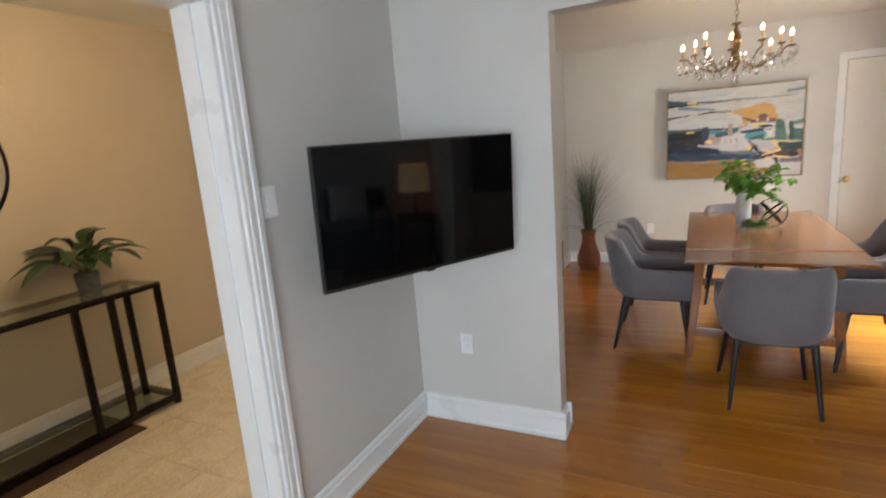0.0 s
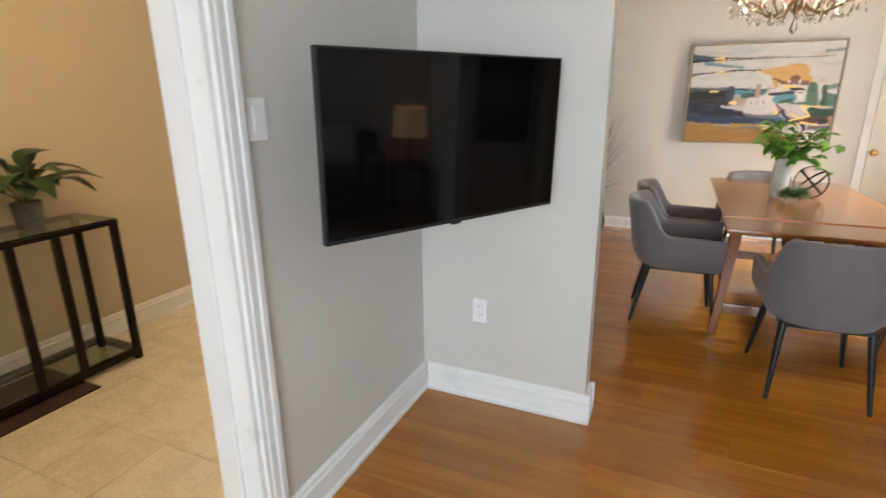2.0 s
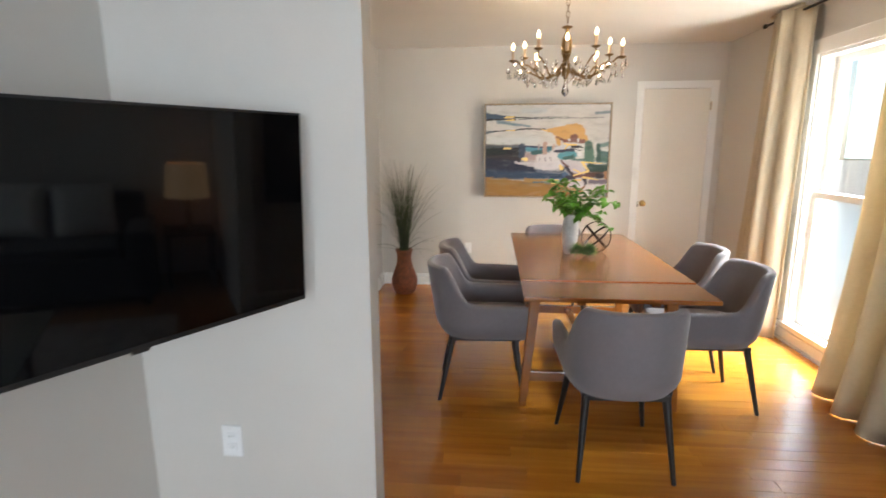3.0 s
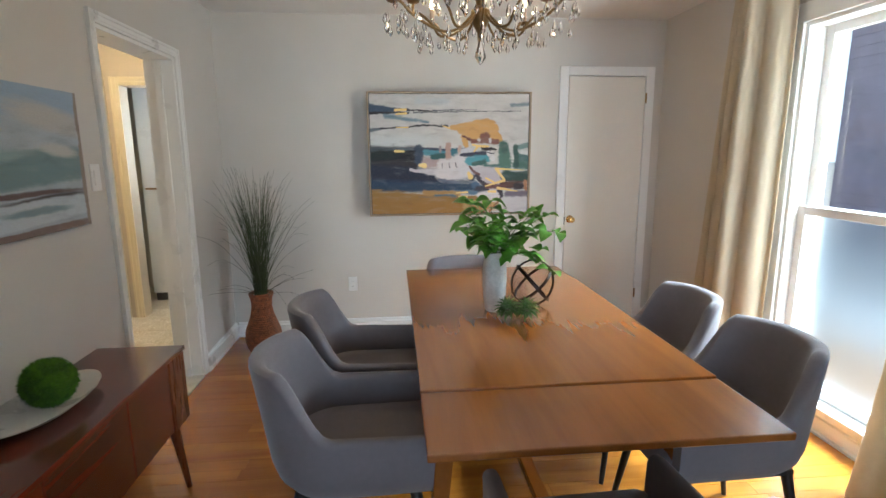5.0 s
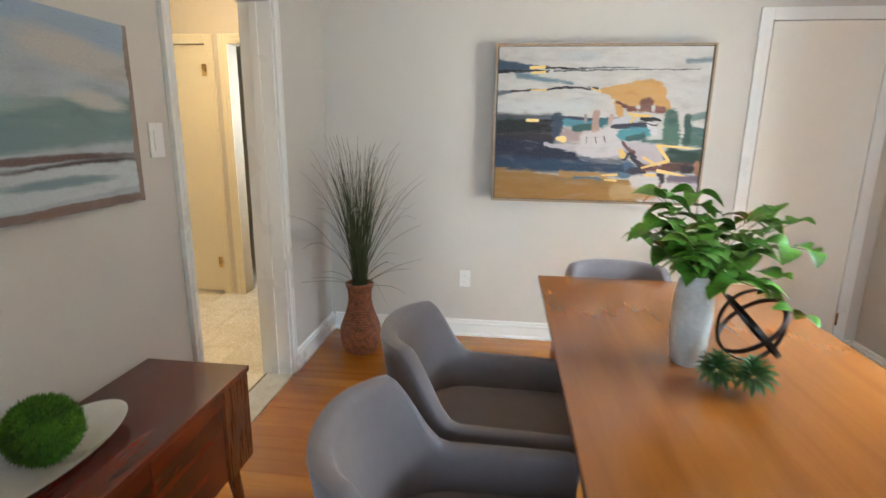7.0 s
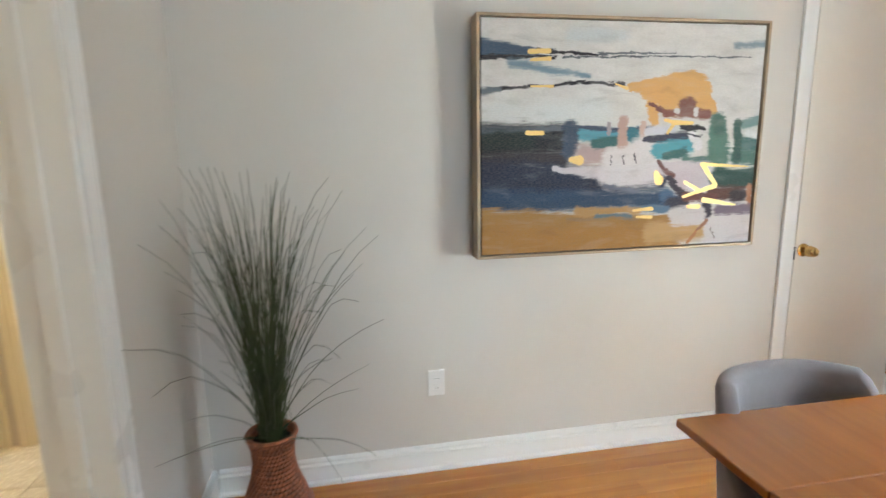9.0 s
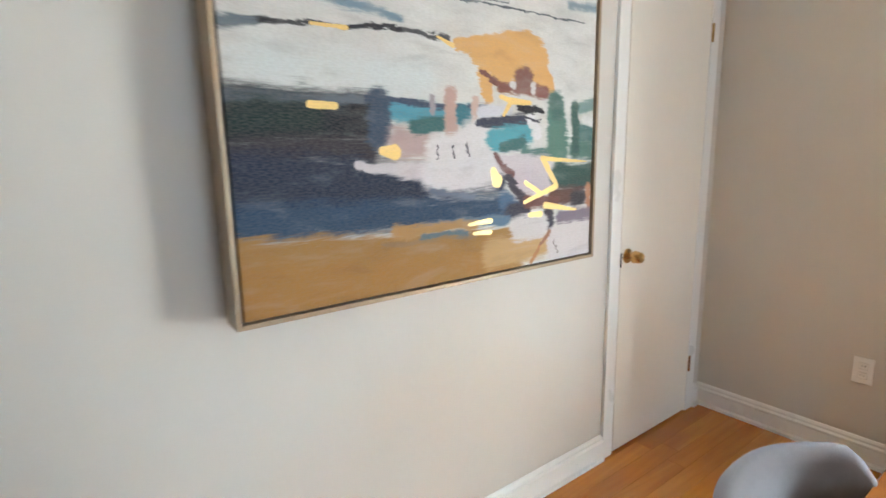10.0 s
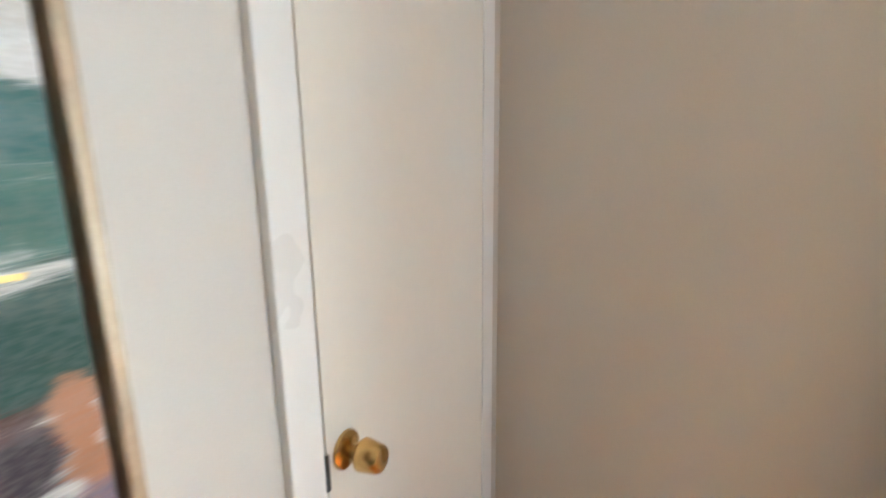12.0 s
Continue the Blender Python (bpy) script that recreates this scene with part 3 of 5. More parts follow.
    part("seat", bm, M_SEAT, root, smooth=True)
    part("seat_frame", boxes((-0.19, 0.19, -0.19, 0.22, 0.365, 0.386)), M_BLACKLEG, root, "dark seat frame underneath")
    for sx in (-1, 1):
        for yt, yb, xb in ((-0.17, -0.25, 0.21), (0.19, 0.245, 0.228)):
            bm = bmesh.new()
            tube(bm, [(sx * 0.175, yt, 0.385), (sx * xb, yb, 0.0)], [0.019, 0.010], 14)
            part("leg", bm, M_BLACKLEG, root, smooth=True)
    return root


chair = upholstered_chair()
chair.matrix_basis = pose(0.672, 3.36, 0, 0, 0, 2)
chair["label"] = "grey upholstered tub dining chair at the table's near end"
for x, y, r in ((0.02, 4.03, -88), (0.03, 4.60, -91), (1.305, 3.99, 91), (1.305, 4.55, 89), (0.60, 5.22, 181)):
    c = copy_thing(chair, pose(x, y, 0, 0, 0, r))
    c["label"] = "grey upholstered tub dining chair with tapered black legs"

# ---- dining table ----
table = thing("dining_table", "honey-brown wooden draw-leaf dining table with slanted legs", "table")
TX0, TX1 = 0.235, 1.165


def board(y0, y1, z1, th):
    bm = bmesh.new()
    box(bm, TX0, TX1, y0, y1, z1 - th, z1, bevel=0.006, seg=3)
    return bm


part("tabletop", board(3.768, 5.118, 0.757, 0.024), M_TABLE, table)
part("leaf", board(3.441, 3.765, 0.752, 0.022), M_TABLE, table, "pulled-out end leaf")
part("leaf", board(5.121, 5.400, 0.752, 0.022), M_TABLE, table, "pulled-out end leaf")
for y in (3.80, 5.06):
    part("apron", boxes((0.36, 1.04, y - 0.012, y + 0.012, 0.645, 0.732), bevel=0.003), M_TABLE, table)
    part("crossbar", boxes((0.30, 1.10, y - 0.02, y + 0.02, 0.155, 0.215), bevel=0.006), M_TABLE, table)
    for sx, xb, xt in ((-1, 0.262, 0.325), (1, 1.105, 1.045)):
        part("leg", taper((xb, y, 0.0), (xt, y, 0.732), 0.045, 0.05, 0.06, 0.07, 0.006), M_TABLE, table)
for x in (0.36, 1.03):
    part("side_apron", boxes((x, x + 0.02, 3.815, 5.045, 0.66, 0.732), bevel=0.003), M_TABLE, table)
part("stretcher", boxes((0.665, 0.715, 3.825, 5.035, 0.165, 0.205), bevel=0.005), M_TABLE, table)
part("leaf_runner", boxes((0.50, 0.54, 3.50, 5.35, 0.700, 0.728), (0.86, 0.90, 3.50, 5.35, 0.700, 0.728)), M_TABLE, table)


def leaf_blade(bm, base, tip, width, droop=0.0, cup=0.15, n=6, fold=None):
    """A leaf from base to tip with a folded midrib, an arched length and a pointed end."""
    base, tip = Vector(base), Vector(tip)
    d = tip - base
    side = d.cross(Vector((0, 0, 1)))
    if side.length < 1e-4:
        side = Vector((1, 0, 0))
    side.normalize()
    if fold:
        side = Matrix.Rotation(fold, 3, d.normalized()) @ side
    up = side.cross(d).normalized()
    prev = None
    for i in range(n + 1):
        t = i / n
        w = width * (math.sin(math.pi * min(1, t ** 0.75)) ** 0.8 if 0 < t < 1 else 0.02)
        c = base + d * t + up * (math.sin(math.pi * t) * d.length * 0.12) - Vector((0, 0, droop * t * t))
        ring = [bm.verts.new(c - side * w / 2 + up * w * cup), bm.verts.new(c), bm.verts.new(c + side * w / 2 + up * w * cup)]
        if prev:
            bm.faces.new((prev[0], prev[1], ring[1], ring[0]))
            bm.faces.new((prev[1], prev[2], ring[2], ring[1]))
        prev = ring


# vase of greenery on the table
random.seed(11)
TZ = 0.757
vase = thing("vase", "tall pale grey stoneware vase standing on the table", "vase")
part("body", lathe([(0.0, 0.0), (0.036, 0.0), (0.042, 0.008), (0.050, 0.06), (0.054, 0.14), (0.052, 0.20), (0.044, 0.245), (0.034, 0.262), (0.030, 0.262), (0.030, 0.24), (0.0, 0.235)]), M_VASE, vase, smooth=True)
vase.location = (0.605, 4.525, TZ)
greens = thing("leafy_branches", "bright green leafy branches arranged in a grey vase", "plant")
greens.location = (0.605, 4.525, TZ + 0.24)
stems = []
for i in range(19):
    a = random.uniform(0, 2 * math.pi)
    reach = random.uniform(0.04, 0.19) * (1.15 if math.cos(a) > 0.2 else 1.0)
    high = random.uniform(0.13, 0.31) - reach * 0.5
    p1 = Vector((reach * 0.35 * math.cos(a), reach * 0.35 * math.sin(a), high * 0.7))
    p2 = Vector((reach * math.cos(a), reach * math.sin(a), high))
    stems.append([Vector((0.012 * math.cos(a), 0.012 * math.sin(a), -0.02)), p1, p2])
stems.append([Vector((0.01, 0, 0)), Vector((0.15, 0.0, 0.14)), Vector((0.29, 0.02, 0.10))])
stems.append([Vector((0.01, -0.01, 0)), Vector((0.11, -0.05, 0.06)), Vector((0.22, -0.09, -0.05))])
for s in stems:
    q = [s[0] * (1 - t) ** 2 + s[1] * 2 * t * (1 - t) + s[2] * t * t for t in (0, 0.2, 0.4, 0.6, 0.8, 1)]
    bm = bmesh.new()
    tube(bm, q, [0.0022, 0.002, 0.0018, 0.0016, 0.0013, 0.001], 5)
    st = part("stem", bm, M_STEM, greens)
    for k in range(2, 6):
        for side in range(2 if k < 5 else 3):
            a = random.uniform(0, 2 * math.pi)
            l = random.uniform(0.05, 0.085)
            o = Vector((math.cos(a), math.sin(a), random.uniform(-0.45, 0.5)))
            bm = bmesh.new()
            leaf_blade(bm, q[k], q[k] + o.normalized() * l, l * 0.78, 0.018, 0.14, 6, random.uniform(-0.5, 0.5))
            part("leaf", bm, M_LEAF, st, smooth=True)

# succulents and the wire orb
succ = thing("succulent", "two small spiky green succulent rosettes on the table", "plant")
succ.location = (0.672, 4.365, TZ)
for cx, cy, cz in ((-0.038, 0.018, 0.046), (0.036, -0.014, 0.050)):
    bm = bmesh.new()
    for i in range(64):
        u = (i + 0.5) / 64
        pol, az = math.acos(1 - 1.7 * u), i * 2.39996
        d = Vector((math.sin(pol) * math.cos(az), math.sin(pol) * math.sin(az), math.cos(pol)))
        c = Vector((cx, cy, cz))
        tip = c + d * 0.060
        if tip.z < 0.002:
            tip.z = 0.002
        leaf_blade(bm, c + d * 0.010, tip, 0.015, 0, 0.3, 4)
    tagged(part("rosette", bm, M_SUCC, succ, smooth=True), kind="stuff")
orb = thing("wire_orb", "dark metal band orb ornament standing on the table", "ornament")
orb.location = (0.79, 4.57, TZ + 0.1075)
for rx, ry, rz in ((88, 0, 12), (8, 48, 6), (6, -43, -8)):
    bm = bmesh.new()
    k = 48
    rings = []
    for i in range(k):
        a = 2 * math.pi * i / k
        rings.append([bm.verts.new((r * math.cos(a), r * math.sin(a), z)) for r, z in ((0.107, -0.0065), (0.107, 0.0065), (0.103, 0.0065), (0.103, -0.0065))])
    for i in range(k):
        a, b = rings[i], rings[(i + 1) % k]
        for j in range(4):
            bm.faces.new((a[j], a[(j + 1) % 4], b[(j + 1) % 4], b[j]))
    part("band", bm, M_BLACKMETAL, orb, m=pose(0, 0, 0, rx, ry, rz))

# ---- chandelier ----
random.seed(5)
ch = thing("chandelier", "aged brass chandelier with candle bulbs and crystal drops", "chandelier")
ch.location = (0.515, 4.40, HC)
part("canopy", lathe([(0.0, -0.045), (0.012, -0.045), (0.02, -0.035), (0.05, -0.022), (0.062, -0.006), (0.062, 0.0), (0.0, 0.0)]), M_BRONZE, ch, smooth=True)
for i in range(6):
    bm = bmesh.new()
    pts = [(0.010 * math.cos(a), 0, 0.020 * math.sin(a)) for a in [2 * math.pi * k / 14 for k in range(14)]]
    tube(bm, pts, 0.0022, 5, True)
    part("chain_link", bm, M_BRONZE, ch, m=pose(0, 0, -0.062 - 0.034 * i, 0, 0, 90 * (i % 2)))
ZB = -0.69
part("column", lathe([(0.0, 0.43), (0.012, 0.43), (0.030, 0.424), (0.034, 0.418), (0.012, 0.410), (0.010, 0.395), (0.018, 0.375), (0.030, 0.345), (0.034, 0.315), (0.030, 0.265), (0.018, 0.235), (0.016, 0.22), (0.036, 0.205), (0.040, 0.175), (0.026, 0.15), (0.014, 0.13), (0.006, 0.10), (0.0, 0.095)], 24), M_BRONZE, ch, smooth=True, m=pose(0, 0, ZB))


def drop(p, r, h, cache={}):
    """A facetted crystal drop hanging from p."""
    if "me" not in cache:
        bm = bmesh.new()
        rings = [[bm.verts.new((q * math.cos(k * math.pi / 3), q * math.sin(k * math.pi / 3), -t)) for k in range(6)] for q, t in ((0.2, 0), (0.9, 0.55), (1, 0.72), (0.15, 1))]
        for a, b in zip(rings, rings[1:]):
            for k in range(6):
                bm.faces.new((a[k], a[(k + 1) % 6], b[(k + 1) % 6], b[k]))
        bm.faces.new(rings[0][::-1])
        bm.faces.new(rings[-1])
        cache["me"] = bpy.data.meshes.new("crystal_drop")
        bm.to_mesh(cache["me"])
        bm.free()
        cache["me"].materials.append(M_CRYSTAL)
    ob = new("crystal_drop", cache["me"])
    ob.parent, ob.location, ob.scale = ch, p, (r, r, h)


for i in range(10):
    a = 2 * math.pi * (i + 0.3) / 10
    R, up = (0.335, 0.30) if i % 2 else (0.275, 0.345)
    ca_, sa_ = math.cos(a), math.sin(a)
    prof = [(0.03, 0.19), (0.09, 0.135), (0.16, 0.125), (R - 0.08, 0.17), (R - 0.03, 0.215), (R, 0.222), (R, up - 0.09)]
    fine = []
    for k in range(len(prof) - 1):
        p0, p1, p2, p3 = prof[max(k - 1, 0)], prof[k], prof[k + 1], prof[min(k + 2, len(prof) - 1)]
        for t in (0, 0.34, 0.67):
            f = [0.5 * (2 * p1[j] + (p2[j] - p0[j]) * t + (2 * p0[j] - 5 * p1[j] + 4 * p2[j] - p3[j]) * t * t + (3 * p1[j] - p0[j] - 3 * p2[j] + p3[j]) * t ** 3) for j in (0, 1)]
            fine.append(f)
    fine.append(prof[-1])
    bm = bmesh.new()
    tube(bm, [(r * ca_, r * sa_, ZB + z) for r, z in fine], 0.0055, 6)
    arm = part("arm", bm, M_BRONZE, ch, smooth=True)
    part("drip_cup", lathe([(0.004, 0), (0.022, 0.006), (0.027, 0.014), (0.024, 0.014), (0.010, 0.008), (0.0, 0.008)], 16), M_BRONZE, arm, smooth=True, m=pose(R * ca_, R * sa_, ZB + up - 0.092))
    part("candle", lathe([(0.0, 0), (0.010, 0), (0.010, 0.062), (0.0, 0.062)], 12), M_CANDLE, arm, smooth=True, m=pose(R * ca_, R * sa_, ZB + up - 0.082))
    b = part("bulb", lathe([(0.0, 0), (0.006, 0.002), (0.0105, 0.013), (0.0095, 0.023), (0.004, 0.036), (0.0, 0.044)], 12), M_BULB, arm, "lit flame-shaped bulb", True, pose(R * ca_, R * sa_, ZB + up - 0.020))
    for k in range(11):
        aa = a + (k - 5) * 0.085
        rr = R + random.uniform(-0.05, 0.03)
        drop((rr * math.cos(aa), rr * math.sin(aa), ZB + 0.235 - random.uniform(0, 0.10)), 0.009, random.uniform(0.03, 0.05))
    for r2, z2 in ((0.20, 0.12), (0.14, 0.11), (0.09, 0.12)):
        drop((r2 * ca_, r2 * sa_, ZB + z2), 0.009, 0.042)
    if i % 2:
        point_lamp("chandelier_bulb", (0.515 + R * ca_, 4.40 + R * sa_, HC + ZB + up + 0.05), 2.0, (1.0, 0.74, 0.42), 0.025)
drop((0, 0, ZB + 0.10), 0.022, 0.09)

# ---- pictures ----


def canvas_material(name, ground, w, h):
    """A painted canvas; returns its nodes, its coordinates (u, v from the top left) and its running colour."""
    n = Nodes(name)
    wob = n.noise(3.2, 4)
    wob2 = n.noise(22, 3)
    sep = n.t.nodes.new("ShaderNodeSeparateXYZ")
    n.link(n.coords.outputs["Object"], sep.inputs[0])
    d1 = n.math("MULTIPLY", n.math("SUBTRACT", wob.outputs[0], 0.5), 0.07)
    d2 = n.math("MULTIPLY", n.math("SUBTRACT", wob2.outputs[0], 0.5), 0.020)
    u = n.math("ADD", n.math("DIVIDE", sep.outputs[0], w), n.math("ADD", d1, d2))
    v = n.math("ADD", n.math("DIVIDE", sep.outputs[2], -h), n.math("SUBTRACT", d2, n.math("MULTIPLY", d1, 0.5)))
    tone = n.noise(7, 4, n.mapping((1, 1, 2.5)))
    col = n.mix(n.span(tone.outputs[0], 0.3, 0.7), tuple(c * 0.86 for c in ground[:3]) + (1,), ground)
    streak = n.noise(3.0, 5, n.mapping((2.2, 1, 30)), 0.7, 0.6)
    fray = n.noise(16.0, 4, n.mapping((0.7, 1, 2.6)), 0.75, 1.0)
    d1 = n.math("MULTIPLY_ADD", n.math("SUBTRACT", fray.outputs[0], 0.5), 0.055, d1)
    places = []
    for k in (0.6, 0.14):
        xyz = n.t.nodes.new("ShaderNodeCombineXYZ")
        n.link(n.math("MULTIPLY_ADD", n.math("ADD", d1, d2), k, sep.outputs[0]), xyz.inputs[0])
        n.link(n.math("MULTIPLY_ADD", n.math("SUBTRACT", d2, d1), k, n.math("MULTIPLY", sep.outputs[2], -1.0)), xyz.inputs[1])
        places.append(xyz.outputs[0])
    return {"n": n, "loose": places[0], "tight": places[1], "streak": n.math("SUBTRACT", streak.outputs[0], 0.5), "u": u, "v": v, "col": col, "gold": None, "w": w, "h": h}


def stroke(c, cu, cv, ru, rv, turn, colour, soft=0.25, power=4, gold=False):
    """One brush mark: a rounded patch at (cu, cv) with half sizes ru, rv, turned by degrees."""
    n = c["n"]
    asp = c["w"] / c["h"]
    du, dv = n.math("SUBTRACT", c["u"], cu), n.math("DIVIDE", n.math("SUBTRACT", c["v"], cv), asp)
    ct, st = math.cos(radians(turn)), math.sin(radians(turn))
    a = n.math("ADD", n.math("MULTIPLY", du, ct / ru), n.math("MULTIPLY", dv, st / ru))
    b = n.math("SUBTRACT", n.math("MULTIPLY", dv, ct / (rv / asp)), n.math("MULTIPLY", du, st / (rv / asp)))
    r = n.math("ADD", n.math("POWER", n.math("ABSOLUTE", a), power), n.math("POWER", n.math("ABSOLUTE", b), power))
    r = n.math("ADD", r, n.math("MULTIPLY", c["streak"], 0.25 if gold else 1.1))
    m = n.span(r, 1.0 + soft, max(0.05, 1.0 - 2.2 * soft))
    c["col"] = n.mix(m, c["col"], srgb(*colour))
    if gold:
        c["gold"] = m if c["gold"] is None else n.math("MAXIMUM", c["gold"], m)


def dab(c, x0, y0, x1, y1, r0, r1, colour, soft=0.3, gold=False):
    """One brush stroke from (x0, y0) to (x1, y1), metres from the canvas's top left corner, its half width going from r0 to r1."""
    n = c["n"]

    def vmath(op, a, b):
        q = n.t.nodes.new("ShaderNodeVectorMath")
        q.operation = op
        n.link(a, q.inputs[0])
        if hasattr(b, "links"):
            n.link(b, q.inputs[1])
        else:
            q.inputs[1].default_value = b
        return q

    ax = Vector((x1 - x0, y1 - y0, 0))
    if gold:
        r0, r1 = r0 * 0.82, r1 * 0.82
    rel = vmath("SUBTRACT", c["tight"] if gold else c["loose"], (x0, y0, 0)).outputs[0]
    h = n.math("DIVIDE", vmath("DOT_PRODUCT", rel, tuple(ax)).outputs["Value"], max(1e-6, ax.length_squared))
    h = n.math("MINIMUM", n.math("MAXIMUM", h, 0.0), 1.0)
    along = n.t.nodes.new("ShaderNodeVectorMath")
    along.operation = "SCALE"
    along.inputs[0].default_value = tuple(-ax)
    n.link(h, along.inputs["Scale"])
    q = vmath("ADD", rel, along.outputs[0])
    ln = n.t.nodes.new("ShaderNodeVectorMath")
    ln.operation = "LENGTH"
    n.link(q.outputs[0], ln.inputs[0])
    r = n.math("DIVIDE", ln.outputs["Value"], n.math("MULTIPLY_ADD", h, r1 - r0, r0))
    r = n.math("MULTIPLY_ADD", c["streak"], 0.5 if gold else 0.9 + 1.0 * soft, r)
    m = n.span(r, 1.0 + soft, max(0.05, 1.0 - soft))
    c["col"] = n.mix(m, c["col"], srgb(*colour))
    if gold:
        c["gold"] = m if c["gold"] is None else n.math("MAXIMUM", c["gold"], m)


def finish_canvas(c, rough=0.55):
    n = c["n"]
    brush = n.noise(90, 3, n.mapping((1, 1, 3)))
    sweep = n.noise(5, 5, n.mapping((1, 1, 4)), 0.6, 0.5)
    c["col"] = n.mix(n.span(sweep.outputs[0], 0.50, 0.72, 0.0, 0.25), c["col"], n.mix(0.5, c["col"], (0.5, 0.5, 0.5, 1)))
    c["col"] = n.mix(n.span(sweep.outputs[0], 0.50, 0.30, 0.0, 0.25), c["col"], n.mix(0.6, c["col"], (0.02, 0.02, 0.03, 1)))
    n.set(Base_Color=n.mix(n.span(brush.outputs[0], 0.35, 0.65, 0.0, 0.16), c["col"], (0.25, 0.22, 0.20, 1)), Roughness=rough)
    if c["gold"] is not None:
        n.set(Metallic=n.math("MULTIPLY", c["gold"], 0.4), Roughness=n.span(c["gold"], 0, 1, rough, 0.36), Specular_IOR_Level=0.25)
    n.bump(brush.outputs[0], 0.2, 0.001)
    return n.mat


PW_, PH_ = 1.215, 0.90
c = canvas_material("abstract_canvas", srgb(204, 202, 200), PW_, PH_)
INK, OCHRE, PALE, GOLD = (34, 36, 44), (200, 156, 98), (194, 190, 193), (226, 192, 120)
dab(c, 0.370, 0.055, 0.572, 0.050, 0.0273, 0.0273, (186, 192, 196), 0.8)
dab(c, 0.054, 0.356, 0.497, 0.345, 0.0516, 0.0456, (198, 202, 203), 0.9)
dab(c, 0.006, 0.105, 0.217, 0.120, 0.0334, 0.0122, (62, 82, 104), 0.35)
dab(c, 0.006, 0.138, 0.301, 0.135, 0.0106, 0.0046, INK, 0.4)
dab(c, 0.121, 0.159, 0.433, 0.207, 0.0182, 0.0091, (112, 134, 150), 0.7)
dab(c, 0.217, 0.111, 0.473, 0.123, 0.0076, 0.0046, INK, 0.3)
dab(c, 0.473, 0.120, 0.809, 0.115, 0.0046, 0.0023, (90, 96, 104), 0.4)
dab(c, 0.330, 0.134, 1.152, 0.126, 0.0038, 0.0030, (80, 86, 94), 0.4)
dab(c, 1.082, 0.079, 1.212, 0.073, 0.0137, 0.0137, (120, 136, 146), 0.7)
dab(c, 0.006, 0.267, 0.191, 0.245, 0.0091, 0.0046, INK, 0.4)
dab(c, 0.006, 0.264, 0.074, 0.262, 0.0137, 0.0061, (96, 106, 116), 0.7)
dab(c, 0.191, 0.245, 0.448, 0.229, 0.0046, 0.0061, INK, 0.3)
dab(c, 0.448, 0.229, 0.589, 0.232, 0.0061, 0.0091, (70, 70, 74), 0.4)
dab(c, 0.624, 0.246, 0.880, 0.218, 0.0197, 0.0365, OCHRE, 0.12)
dab(c, 0.705, 0.268, 0.915, 0.261, 0.0456, 0.0638, OCHRE, 0.12)
dab(c, 0.786, 0.319, 0.952, 0.319, 0.0516, 0.0456, OCHRE, 0.12)
dab(c, 0.711, 0.319, 0.722, 0.387, 0.0258, 0.0197, OCHRE, 0.2)
dab(c, 0.911, 0.212, 0.997, 0.333, 0.0182, 0.0213, OCHRE, 0.12)
dab(c, 0.001, 0.449, 0.324, 0.454, 0.0668, 0.0608, (26, 31, 40), 0.3)
dab(c, 0.001, 0.410, 0.330, 0.411, 0.0137, 0.0106, (92, 100, 110), 0.7)
dab(c, 0.026, 0.450, 0.180, 0.452, 0.0380, 0.0334, (28, 44, 44), 0.8)
dab(c, 0.001, 0.528, 0.334, 0.526, 0.0334, 0.0304, (52, 47, 55), 0.5)
dab(c, 0.001, 0.608, 0.759, 0.620, 0.0881, 0.0456, (34, 44, 66), 0.3)
dab(c, 0.001, 0.687, 0.797, 0.704, 0.0456, 0.0380, (40, 64, 92), 0.5)
dab(c, 0.796, 0.689, 0.897, 0.734, 0.0304, 0.0182, (72, 98, 128), 0.5)
dab(c, 0.298, 0.562, 0.694, 0.597, 0.0091, 0.0425, (190, 184, 190), 0.4)
dab(c, 0.539, 0.593, 0.725, 0.590, 0.0486, 0.0547, (202, 198, 202), 0.4)
dab(c, 0.525, 0.635, 0.667, 0.665, 0.0122, 0.0076, (96, 104, 124), 0.7)
dab(c, 0.397, 0.432, 0.653, 0.431, 0.0273, 0.0273, (84, 142, 160), 0.35)
dab(c, 0.330, 0.406, 0.714, 0.415, 0.0091, 0.0091, (60, 70, 92), 0.5)
dab(c, 0.360, 0.414, 0.362, 0.492, 0.0334, 0.0334, (58, 72, 92), 0.3)
dab(c, 0.422, 0.507, 0.520, 0.509, 0.0380, 0.0334, (172, 150, 148), 0.5)
dab(c, 0.473, 0.469, 0.563, 0.454, 0.0228, 0.0182, (58, 96, 98), 0.35)
dab(c, 0.589, 0.379, 0.596, 0.510, 0.0213, 0.0197, (176, 146, 136), 0.3)
dab(c, 0.677, 0.390, 0.669, 0.442, 0.0122, 0.0122, (186, 160, 150), 0.4)
dab(c, 0.529, 0.388, 0.531, 0.427, 0.0091, 0.0091, (150, 140, 146), 0.4)
dab(c, 0.635, 0.428, 0.636, 0.450, 0.0228, 0.0213, (56, 108, 122), 0.3)
dab(c, 0.543, 0.523, 0.720, 0.512, 0.0365, 0.0425, (206, 201, 203), 0.35)
dab(c, 0.665, 0.497, 0.727, 0.499, 0.0456, 0.0456, (206, 201, 203), 0.35)
dab(c, 0.544, 0.515, 0.547, 0.548, 0.0030, 0.0030, (96, 92, 100), 0.4)
dab(c, 0.598, 0.516, 0.601, 0.549, 0.0030, 0.0030, (96, 92, 100), 0.4)
